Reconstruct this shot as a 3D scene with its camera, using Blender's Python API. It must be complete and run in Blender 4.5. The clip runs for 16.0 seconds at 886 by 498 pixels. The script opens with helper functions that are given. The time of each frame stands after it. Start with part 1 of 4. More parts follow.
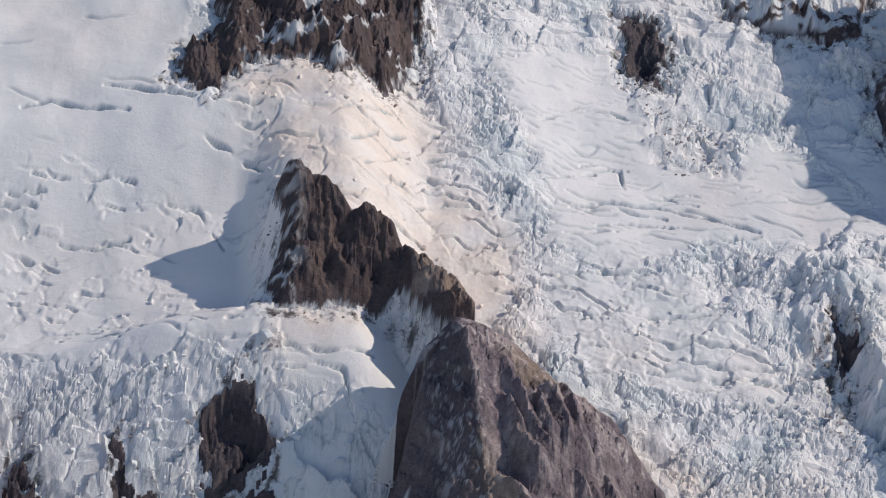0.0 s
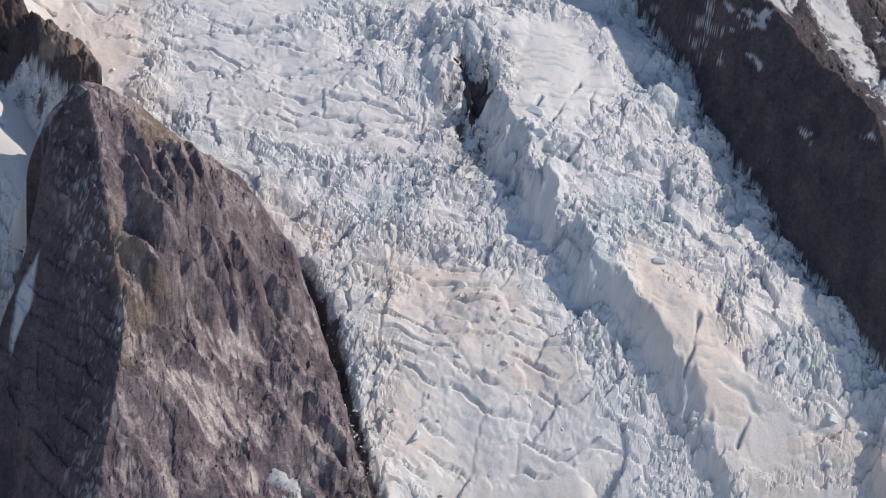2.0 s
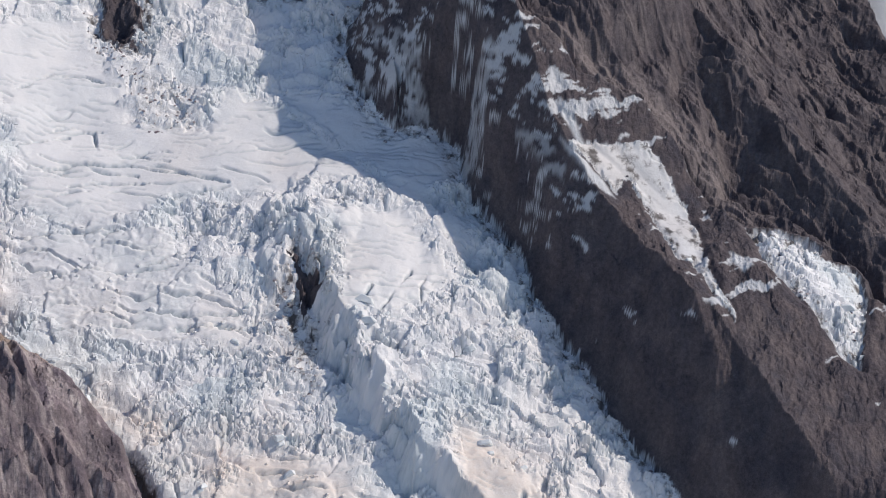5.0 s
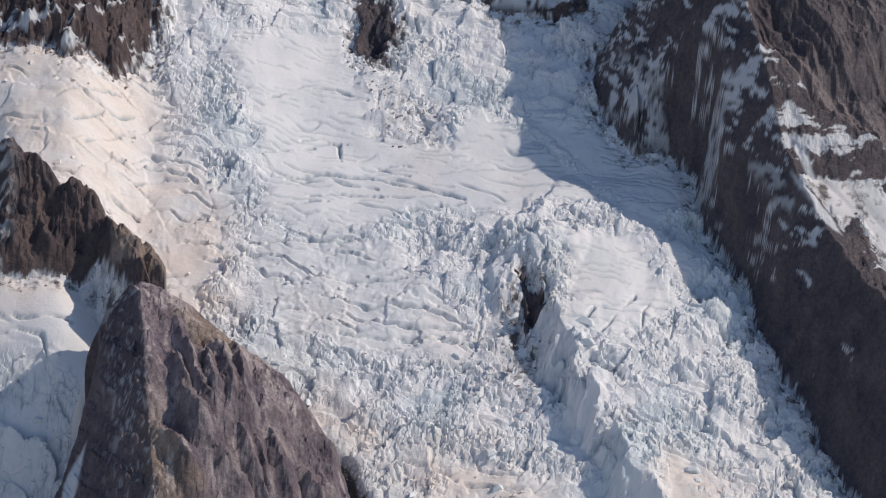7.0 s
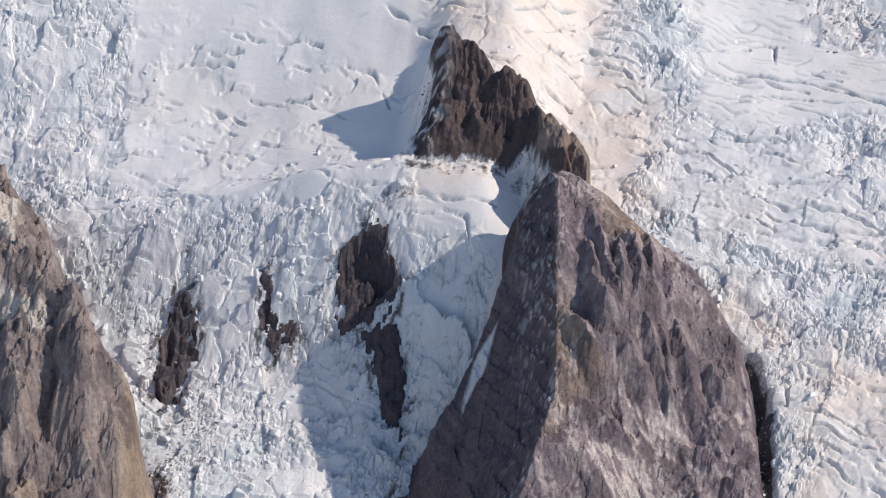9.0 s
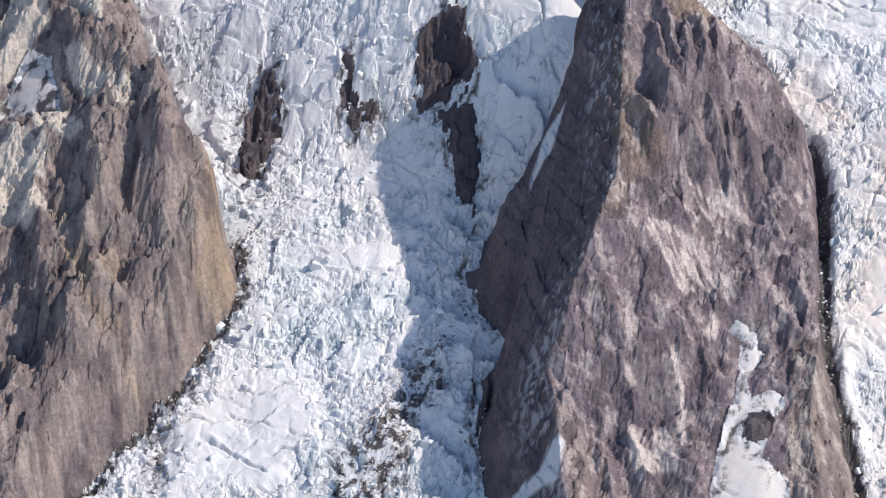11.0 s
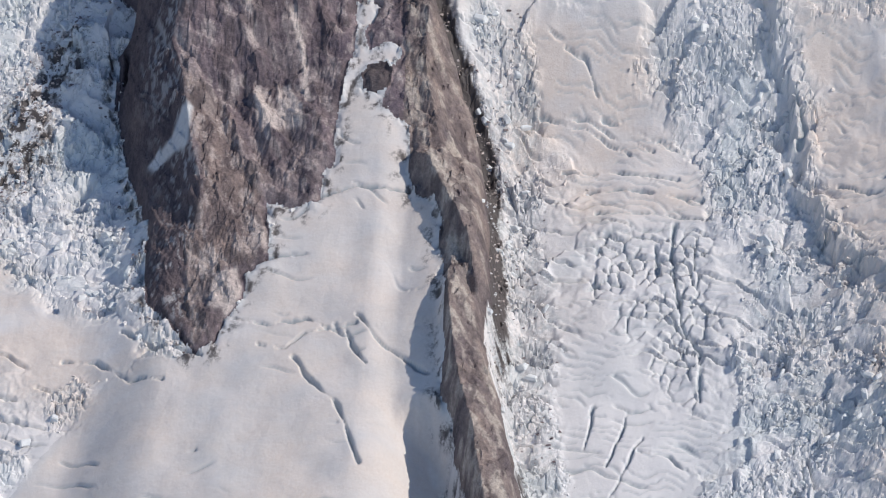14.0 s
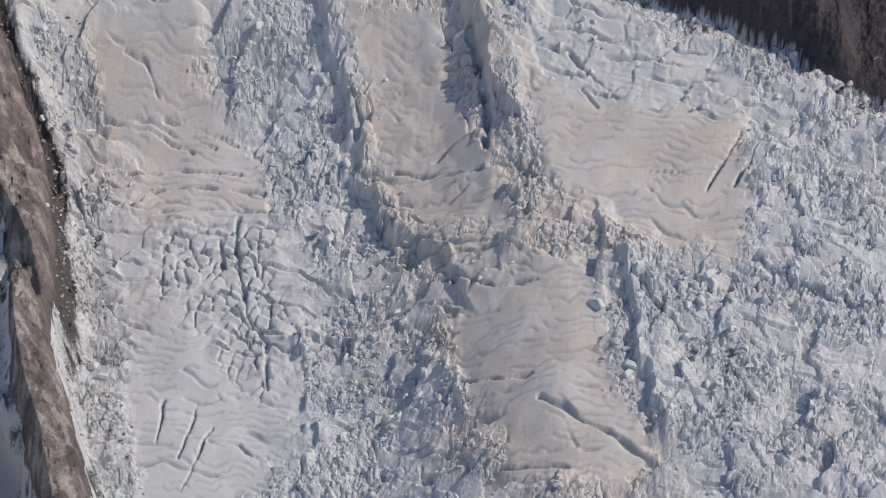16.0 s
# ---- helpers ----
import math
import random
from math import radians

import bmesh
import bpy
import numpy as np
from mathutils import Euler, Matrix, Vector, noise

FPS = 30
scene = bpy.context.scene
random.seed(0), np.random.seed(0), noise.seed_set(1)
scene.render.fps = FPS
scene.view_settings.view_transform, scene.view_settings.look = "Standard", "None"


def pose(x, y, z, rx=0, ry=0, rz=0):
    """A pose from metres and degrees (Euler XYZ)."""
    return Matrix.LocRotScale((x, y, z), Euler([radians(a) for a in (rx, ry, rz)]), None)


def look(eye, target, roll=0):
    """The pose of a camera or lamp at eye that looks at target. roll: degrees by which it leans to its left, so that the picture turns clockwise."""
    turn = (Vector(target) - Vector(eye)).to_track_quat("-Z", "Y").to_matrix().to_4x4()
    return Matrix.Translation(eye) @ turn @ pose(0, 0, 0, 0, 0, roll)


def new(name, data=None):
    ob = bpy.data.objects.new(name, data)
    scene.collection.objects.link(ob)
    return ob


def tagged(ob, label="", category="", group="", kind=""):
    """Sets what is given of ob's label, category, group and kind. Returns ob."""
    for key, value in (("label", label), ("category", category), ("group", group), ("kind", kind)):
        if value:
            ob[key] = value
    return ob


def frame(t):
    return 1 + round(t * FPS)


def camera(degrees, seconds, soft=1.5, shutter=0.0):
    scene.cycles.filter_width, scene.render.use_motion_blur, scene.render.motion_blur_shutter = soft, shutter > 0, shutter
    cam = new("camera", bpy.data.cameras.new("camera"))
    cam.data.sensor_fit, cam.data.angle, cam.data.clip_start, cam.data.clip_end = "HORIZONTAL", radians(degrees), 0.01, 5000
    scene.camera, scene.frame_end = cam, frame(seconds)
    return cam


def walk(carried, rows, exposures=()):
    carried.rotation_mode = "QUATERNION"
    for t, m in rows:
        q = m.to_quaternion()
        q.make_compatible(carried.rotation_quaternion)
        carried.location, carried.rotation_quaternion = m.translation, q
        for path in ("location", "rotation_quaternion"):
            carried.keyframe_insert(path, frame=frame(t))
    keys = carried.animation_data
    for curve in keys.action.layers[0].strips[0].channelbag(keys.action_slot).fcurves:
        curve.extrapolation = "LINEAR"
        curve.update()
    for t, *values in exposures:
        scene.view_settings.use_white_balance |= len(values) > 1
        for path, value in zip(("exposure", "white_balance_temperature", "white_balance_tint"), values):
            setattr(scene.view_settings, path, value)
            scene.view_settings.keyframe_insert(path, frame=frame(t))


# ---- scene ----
cam = camera(15.68, 16.0, soft=1.2)
# (seconds, x, y, z, azimuth, elevation, roll), along one straight flight line
FLIGHT = [
    (0.0, -249.54, -802.31, 693.56, 7.992, -20.638, 4.12),
    (0.5, -233.94, -808.42, 693.96, 8.747, -21.776, 3.75),
    (1.0, -218.35, -814.52, 694.36, 10.057, -22.679, 3.33),
    (1.5, -202.75, -820.63, 694.76, 11.240, -23.685, 3.33),
    (2.0, -187.15, -826.73, 695.17, 12.108, -24.385, 3.15),
    (2.5, -171.56, -832.84, 695.57, 13.203, -23.798, 2.94),
    (3.0, -155.96, -838.94, 695.97, 13.435, -23.400, 2.08),
    (3.5, -140.37, -845.05, 696.38, 11.851, -22.584, 1.15),
    (3.7, -134.13, -847.49, 696.54, 11.698, -22.397, 1.08),
    (5.8, -68.62, -873.14, 698.23, 7.551, -19.981, 0.40),
    (6.0, -62.38, -875.58, 698.39, 6.398, -19.924, 0.52),
    (6.5, -46.79, -881.68, 698.79, 4.123, -19.840, 0.96),
    (7.0, -31.19, -887.79, 699.19, 3.052, -20.221, 1.11),
    (7.5, -15.60, -893.89, 699.60, -0.247, -20.873, 1.43),
    (8.0, 0.00, -900.00, 700.00, -2.135, -21.444, 1.52),
    (8.5, 15.60, -906.11, 700.40, -4.864, -21.926, 0.86),
    (8.7, 21.83, -908.55, 700.56, -6.126, -21.719, 0.66),
    (10.8, 87.34, -934.19, 702.26, -11.973, -25.070, -0.41),
    (11.0, 93.58, -936.63, 702.42, -11.909, -25.271, -0.50),
    (11.5, 109.17, -942.74, 702.82, -12.145, -26.086, -0.86),
    (12.0, 124.77, -948.85, 703.22, -13.207, -27.529, -2.57),
    (12.5, 140.37, -954.95, 703.62, -12.981, -29.079, -3.13),
    (13.0, 155.96, -961.06, 704.03, -11.591, -29.935, -3.21),
    (13.5, 171.56, -967.16, 704.43, -10.023, -30.153, -3.80),
    (14.0, 187.15, -973.27, 704.83, -9.009, -30.528, -3.98),
    (14.5, 202.75, -979.37, 705.24, -7.267, -30.427, -3.90),
    (15.0, 218.35, -985.48, 705.64, -5.984, -30.546, -4.32),
    (15.5, 233.94, -991.58, 706.04, -3.715, -30.148, -3.85),
    (16.0, 249.54, -997.69, 706.44, -3.123, -30.536, -4.01),
]


def aim(x, y, z, az, el, roll):
    a, e = radians(az), radians(el)
    way = Vector((math.sin(a) * math.cos(e), math.cos(a) * math.cos(e), math.sin(e)))
    eye = Vector((x, y, z))
    return look(eye, eye + way * 100, roll)


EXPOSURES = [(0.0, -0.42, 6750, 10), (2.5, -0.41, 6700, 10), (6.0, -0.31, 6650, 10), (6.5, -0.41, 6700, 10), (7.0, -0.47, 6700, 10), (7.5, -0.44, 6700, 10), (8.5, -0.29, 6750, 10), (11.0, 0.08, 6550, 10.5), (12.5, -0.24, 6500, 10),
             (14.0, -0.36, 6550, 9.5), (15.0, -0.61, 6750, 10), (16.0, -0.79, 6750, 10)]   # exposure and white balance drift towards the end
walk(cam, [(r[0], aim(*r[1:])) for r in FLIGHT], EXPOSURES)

# ---- light ----
SUN_TO = Vector((75.1, -7.9, 65.6)).normalized()   # from the ground towards the sun
world = bpy.data.worlds.new("sky")
scene.world = world
world.use_nodes = True
wn = world.node_tree.nodes
sky = wn.new("ShaderNodeTexSky")
sky.sky_type, sky.sun_disc = "NISHITA", False
sky.sun_elevation = math.asin(SUN_TO.z)
sky.sun_rotation = math.atan2(SUN_TO.x, SUN_TO.y)
sky.altitude = 2500
wn["Background"].inputs["Strength"].default_value = 0.147
world.node_tree.links.new(sky.outputs["Color"], wn["Background"].inputs["Color"])
sun = new("sun", bpy.data.lights.new("sun", "SUN"))
sun.data.energy, sun.data.angle, sun.data.color = 3.9, radians(0.53), (1.0, 0.918, 0.822)
sun.matrix_world = look(SUN_TO * 900 + Vector((0, 200, 200)), (0, 200, 200))


# ---- noise on arrays ----
F4 = np.float32


def lattice(ix, iy, seed):
    h = ix.astype(np.uint32) * np.uint32(374761393) + iy.astype(np.uint32) * np.uint32(668265263) + np.uint32(seed * 2246822519 % 4294967296)
    h = (h ^ (h >> np.uint32(13))) * np.uint32(1274126177)
    h = (h ^ (h >> np.uint32(16))) * np.uint32(2654435761)
    return ((h ^ (h >> np.uint32(15))) & np.uint32(0xFFFFFF)).astype(F4) / F4(0xFFFFFF)


def grad_noise(x, y, seed=0):
    fx, fy = np.floor(x), np.floor(y)
    ix, iy = fx.astype(np.int32), fy.astype(np.int32)
    u, v = (x - fx).astype(F4), (y - fy).astype(F4)
    total = 0
    wu, wv = u * u * u * (u * (u * 6 - 15) + 10), v * v * v * (v * (v * 6 - 15) + 10)
    for a in (0, 1):
        for b in (0, 1):
            ang = lattice(ix + a, iy + b, seed) * F4(6.2832)
            total = total + (np.cos(ang) * (u - a) + np.sin(ang) * (v - b)) * (wu if a else 1 - wu) * (wv if b else 1 - wv)
    return total * F4(1.5)


def fbm(x, y, octaves=4, seed=0, gain=0.5):
    total, amp, f = 0, 1.0, 1.0
    for k in range(octaves):
        total = total + amp * grad_noise(x * f + 17.3 * k, y * f - 9.1 * k, seed + k)
        amp, f = amp * gain, f * 2.03
    return total


def ridged(x, y, octaves=4, seed=0, gain=0.5):
    total, amp, f = 0, 1.0, 1.0
    for k in range(octaves):
        total = total + amp * (1 - 2 * np.abs(grad_noise(x * f + 5.7 * k, y * f + 3.3 * k, seed + k)))
        amp, f = amp * gain, f * 2.07
    return total


def cells(x, y, seed=0):
    """Distances to the two nearest cell centres, two random values and the way from the nearest centre."""
    fx, fy = np.floor(x).astype(np.int32), np.floor(y).astype(np.int32)
    d1 = np.full(x.shape, 9.0, F4)
    d2, ra, rb, ox, oy = d1.copy(), d1 * 0, d1 * 0, d1 * 0, d1 * 0
    for a in (-1, 0, 1):
        for b in (-1, 0, 1):
            cx, cy = fx + a, fy + b
            r1, r2 = lattice(cx, cy, seed), lattice(cx, cy, seed + 7)
            dx, dy = (x - cx - r1).astype(F4), (y - cy - r2).astype(F4)
            d = np.sqrt(dx * dx + dy * dy)
            near = d < d1
            d2 = np.where(near, d1, np.minimum(d2, d))
            d1 = np.where(near, d, d1)
            ra, rb = np.where(near, lattice(cx, cy, seed + 13), ra), np.where(near, lattice(cx, cy, seed + 29), rb)
            ox, oy = np.where(near, dx, ox), np.where(near, dy, oy)
    return d1, d2, ra, rb, ox, oy


def step(x, lo, hi):
    t = np.clip((x - lo) / (hi - lo), 0, 1)
    return t * t * (3 - 2 * t)


def soft_max(a, b, k):
    h = np.clip(0.5 + 0.5 * (a - b) / k, 0, 1)
    return b + (a - b) * h + k * h * (1 - h)


# ---- large forms ----
# crest lines (x, y, height over the mean slope), each with its fall to the west and to the east of the line
CRESTS = {
    "peak": ([(-150, 391, 42), (-142, 383, 47), (-125, 370, 38), (-103, 354, 33), (-92, 318, 40)], 1.0, 0.9),
    "buttress_spine": ([(-94, 300, 55), (-86, 283, 66), (-83, 252, 55), (-81, 239, 49), (-80, 228, 44), (-79, 217, 42), (-82, 202, 40), (-86, 190, 35), (-91, 176, 26), (-95, 167, 18), (-97, 160, 14),
                        (-92, 150, 12), (-87, 134, 11), (-84, 120, 11), (-79, 108, 9), (-79, 99, 6), (-83, 91, 0), (-84, 82, -5), (-80, 65, -14)], 1.22, 0.72),
    "buttress_edge": ([(-50, 284, 38), (-12, 266, 17), (0, 240, 8), (6, 200, 3), (6, 160, -3), (22, 100, -1), (27, 70, 0), (34, 0, -5), (40, -60, -8)], 0.14, 2.2),
    "fin_high": ([(5, 119, 2), (12, 114, 5), (19, 101, 7), (25, 90, 7), (30, 81, 6), (33, 71, 3)], 2.2, 1.1),
    "fin_low": ([(23, 71, 5), (24, 60, 9), (27, 44, 9), (31, 28, 8), (38, 10, 7), (45, -20, 6), (48, -42, 6)], 2.2, 1.0),
    "wall_edge": ([(168, 548, 72), (172, 450, 88)] + [(159, 402, 69), (166, 378, 60), (170, 361, 53), (172, 348, 48), (178, 335, 44), (187, 317, 38), (195, 302, 37), (205, 279, 41), (212, 259, 46)], 1.45, 0.4),
    "wall_low": ([(212, 259, 44), (218, 258, 44), (227, 239, 41), (232, 226, 40), (241, 208, 37), (252, 190, 31), (264, 168, 21), (276, 147, 8)], 1.8, 0.3),
    "wall_back": ([(205, 560, 56), (225, 480, 58), (248, 405, 40), (272, 352, 30), (296, 312, 26), (322, 258, 20), (345, 215, 0), (365, 180, -16)], 0.75, 0.9),
    "left_crag": ([(-330, 300, 50), (-300, 268, 50), (-276, 245, 46), (-282, 215, 28), (-300, 170, 14), (-325, 110, 4), (-360, 40, 0)], 0.62, 1.3),
    "left_back": ([(-410, 340, 52), (-380, 265, 40), (-372, 190, 26), (-385, 110, 10)], 0.4, 0.5),
    "upper_cliff": ([(-190, 560, 25), (-120, 520, 20), (-70, 478, 12), (-50, 470, 6)], 0.8, 0.8),
}


def tent(x, y, crest, west, east):
    """The height of a crest line with slopes falling away on both sides."""
    best = np.full(x.shape, -1e3, x.dtype)
    line_x = np.interp(y, [p[1] for p in crest[::-1]], [p[0] for p in crest[::-1]])
    for (x0, y0, z0), (x1, y1, z1) in zip(crest, crest[1:]):
        ex, ey = x1 - x0, y1 - y0
        ll = ex * ex + ey * ey
        s = np.clip(((x - x0) * ex + (y - y0) * ey) / ll, 0, 1)
        dx, dy = x - x0 - s * ex, y - y0 - s * ey
        d = np.hypot(dx, dy)
        right = step((x - line_x) / np.maximum(d, 1.0), -0.45, 0.45)   # east of a line that runs down the slope
        best = np.maximum(best, z0 + s * (z1 - z0) - d * (west + (east - west) * right) - 1.2 * np.maximum(d - 75, 0))
    return best


# raised ribs of the ice, shaded on their west side
RIBS = [
    ([(58, 366, -2), (67, 350, 3), (74, 338, 8), (78, 325, 13), (81, 306, 15), (88, 286, 14), (96, 268, 14), (105, 252, 13), (115, 238, 12.5), (125, 224, 12), (136, 208, 11),
      (147, 190, 8), (152, 169, 6.5), (156, 147, 5.5), (165, 121, 5), (181, 104, 4.5), (199, 83, 3.5)], 1.8, 0.17),
    ([(62, 376, 1), (63, 362, 7), (63, 351, 8), (61, 338, 7), (58, 326, 2)], 0.95, 0.25),
    ([(203, 190, 6), (212, 168, 8), (211, 155, 7), (220, 137, 3)], 1.5, 0.3),
    ([(245, 100, 0), (252, 88, 3), (262, 71, 5), (265, 48, 5), (272, 14, 4)], 1.3, 0.3),
]


def slope_level(x, y):
    return 24 + 0.0825 * x + 0.5845 * y


def ice_level(x, y):
    z = -50 * step(-y, -235, -150) * step(x, -10, 50) * (1 - 0.55 * step(x, 150, 240))                        # lower main glacier
    plateau = step(y + 0.3 * (x + 150), 264, 336)
    z = z + step(-x, 85, 125) * (-12 - 17 * step(y, 60, 150) + 54 * plateau * (1 - 0.25 * step(-x, 140, 270) - 0.36 * step(-x, 140, 166) * step(y, 335, 365) * (1 - step(y, 392, 440))))  # hanging plateau and the lower west glacier
    z = z - 8 * step(y, 360, 430) * step(x, -60, 0)
    ragged = 5.0 * fbm(x / 15, y / 15, 3, 7)
    for crest, west, east in RIBS:
        z = z + np.maximum(tent(x + ragged, y, crest, west, east), 0)
    return z


def rock_level(x, y):
    tops = None
    for name, (crest, west, east) in CRESTS.items():
        h = tent(x, y, crest, west, east)
        if name == "buttress_edge":   # does not reach across the spine
            spine = CRESTS["buttress_spine"][0][::-1]
            h = h - 2.0 * np.maximum(np.interp(y, [p[1] for p in spine], [p[0] for p in spine]) + 4 - x, 0)
        tops = h if tops is None else soft_max(tops, h, 4.0)
    return tops


def cliff_level(x, y):
    """The steep gullied band of the buttress, standing over a break in its east face."""
    up = y - np.interp(x, [-84, -60, -36, -23, -10], [215, 222, 230, 234, 242])
    return 11 * step(up, 0, 17) * (1 - step(up, 30, 62)) * step(x, -80, -58) * (1 - step(x, -34, -14))


def form(x, y):
    return slope_level(x, y) + soft_max(ice_level(x, y), rock_level(x, y), 4.0) + cliff_level(x, y)


# ---- end forms ----

# ---- outlines in plan: bare rock, snow lying on it ----
OUTLINE = {}
OUTLINE["peak"] = [(-142, 383), (-137, 378), (-127, 375), (-120, 367), (-106, 374), (-103, 353), (-91, 344), (-86, 330), (-83, 312), (-89, 313), (-97, 329), (-106, 341), (-111, 338), (-128, 340), (-140, 339), (-152, 340), (-155, 354), (-151, 364), (-149, 370), (-152, 379), (-148, 383)]
OUTLINE["buttress"] = [(-88, 310), (-79, 297), (-61, 293), (-47, 289), (-36, 285), (-25, 279), (-15, 273), (-7, 264), (-2, 248), (0, 230), (2, 212), (5, 198), (8, 187), (15, 173), (20, 164), (27, 152), (31, 123), (37, 87), (37, 60), (40, 44), (46, 34), (50, 18), (55, 0), (58, -42), (42, -42), (37, -5), (30, 15), (21, 29), (-66, 53), (-75, 51), (-82, 58), (-96, 71), (-101, 86), (-101, 104), (-109, 125), (-120, 149), (-126, 173), (-125, 195), (-127, 173), (-129, 196), (-125, 205), (-123, 214), (-138, 228), (-145, 243), (-140, 242), (-140, 257), (-133, 254), (-125, 260), (-115, 273), (-108, 291), (-102, 298), (-93, 297)]
OUTLINE["low_snow"] = [(-26, 192), (-18, 191), (-17, 184), (-14, 182), (-17, 176), (-20, 172), (-17, 165), (-7, 166), (-3, 162), (-7, 155), (-9, 148), (-10, 142), (-4, 138), (1, 135), (3, 128), (3, 118), (7, 109), (15, 104), (17, 97), (18, 86), (21, 79), (21, 71), (23, 68), (22, 57), (24, 45), (24, 34), (30, 15), (37, -5), (42, -42), (-154, -42), (-150, 0), (-125, 33), (-108, 49), (-84, 50), (-76, 49), (-70, 52), (-67, 53), (-64, 61), (-59, 68), (-58, 76), (-50, 85), (-52, 106), (-47, 106), (-43, 103), (-33, 103), (-32, 107), (-32, 118), (-28, 121), (-28, 137), (-27, 148), (-25, 164), (-23, 175), (-25, 184), (-21, 185), (-30, 190)]
OUTLINE["island"] = [(-20, 154), (-17, 157), (-10, 156), (-7, 154), (-9, 149), (-15, 147), (-18, 149)]
OUTLINE["left_crag"] = [(-387, 314), (-328, 358), (-311, 330), (-301, 320), (-292, 304), (-279, 272), (-269, 264), (-261, 252), (-255, 253), (-248, 250), (-242, 234), (-244, 224), (-251, 209), (-254, 197), (-261, 186), (-267, 178), (-272, 169), (-283, 154), (-293, 146), (-294, 139), (-295, 133), (-294, 139), (-292, 123), (-310, 105), (-341, 157)]
OUTLINE["crag_snow"] = [(-352, 265), (-341, 279), (-331, 273), (-325, 262), (-319, 252), (-335, 255), (-342, 255), (-350, 256)]
OUTLINE["right_wall"] = [(135, 498), (120, 466), (107, 461), (103, 444), (107, 430), (117, 407), (133, 405), (143, 391), (142, 375), (143, 365), (151, 350), (160, 334), (161, 318), (166, 304), (173, 288), (181, 268), (179, 264), (190, 244), (201, 224), (216, 204), (227, 194), (334, 149), (337, 142), (352, 130), (366, 123), (414, 98), (427, 210), (322, 201), (416, 461), (270, 453)]
OUTLINE["far_slope"] = [(155, 467), (148, 422), (166, 382), (180, 371), (187, 361), (198, 357), (213, 350), (221, 341), (234, 315), (245, 295), (300, 262), (400, 300), (400, 560)]
OUTLINE["upper_cliff"] = [(-179, 504), (-168, 468), (-182, 461), (-191, 449), (-184, 443), (-169, 440), (-161, 449), (-145, 451), (-136, 449), (-123, 441), (-103, 448), (-89, 460), (-84, 475), (-82, 525)]
OUTLINE["upper_rock"] = [(2, 498), (17, 493), (21, 481), (19, 470), (16, 460), (4, 465), (-1, 480)]
OUTLINE["top_rock"] = [(41, 525), (50, 496), (62, 486), (86, 482), (104, 482), (112, 517)]
OUTLINE["pit_rock"] = [(67, 343), (74, 333), (78, 322), (76, 319), (72, 319), (66, 320), (64, 328)]
OUTLINE["west_cliff"] = [(-158, 322), (-156, 314), (-153, 303), (-158, 301), (-174, 302), (-180, 305), (-180, 315), (-173, 320), (-167, 322)]
OUTLINE["west_cliff_low"] = [(-153, 299), (-146, 275), (-146, 264), (-153, 271), (-166, 290), (-169, 298)]
OUTLINE["sliver"] = [(-252, 326), (-249, 321), (-243, 314), (-240, 301), (-245, 297), (-253, 281), (-257, 313), (-254, 319)]
OUTLINE["sliver2"] = [(-214, 322), (-210, 318), (-204, 309), (-197, 298), (-205, 299), (-214, 306), (-214, 314)]
OUTLINE["wall_snow"] = [(194, 336), (199, 338), (211, 338), (215, 332), (220, 324), (224, 318), (223, 280), (224, 264), (227, 252), (221, 262), (218, 287), (213, 286), (209, 302), (206, 319), (200, 327), (194, 319), (190, 325), (178, 335), (181, 338)]
OUTLINE["far_ice"] = [(243, 305), (256, 304), (269, 299), (274, 295), (271, 290), (284, 287), (288, 281), (275, 239), (268, 244), (262, 261), (257, 266), (249, 281), (247, 290)]
OUTLINE["col_rock"] = [(-102, 349), (-91, 350), (-80, 338), (-74, 322), (-67, 315), (-78, 319), (-86, 320), (-89, 324), (-93, 326), (-101, 335)]

# ---- sharp ribs and gullies of the rock faces, as lines in plan ----
EAST_RIBS = [
    [(-69, 281), (-70, 273), (-65, 264), (-59, 250)],
    [(-59, 280), (-55, 271), (-50, 256)],
    [(-51, 279), (-47, 263), (-45, 255)],
    [(-49, 250), (-44, 241), (-36, 234), (-34, 233)],
    [(-40, 247), (-36, 239), (-32, 234)],
    [(-35, 254), (-31, 244), (-27, 237)],
    [(-22, 249), (-20, 243), (-16, 241)],
    [(-55, 239), (-50, 232), (-46, 231)],
    [(-77, 263), (-71, 258), (-63, 244)],
    [(-81, 242), (-75, 239), (-66, 230)],
    [(-67, 273), (-60, 267), (-56, 256)],
    [(-76, 270), (-71, 265), (-68, 257)],
    [(-66, 220), (-59, 217), (-51, 212)],
    [(-83, 184), (-76, 178), (-69, 172), (-62, 167)],
    [(-65, 183), (-53, 182), (-44, 176)],
    [(-84, 146), (-76, 145), (-65, 126), (-57, 113)],
    [(-65, 159), (-60, 142), (-53, 126)],
    [(-79, 165), (-68, 163), (-62, 156)],
    [(-50, 190), (-42, 183), (-33, 167)],
    [(-28, 210), (-18, 202), (-5, 190)],
    [(-20, 218), (-8, 209), (1, 196)],
]
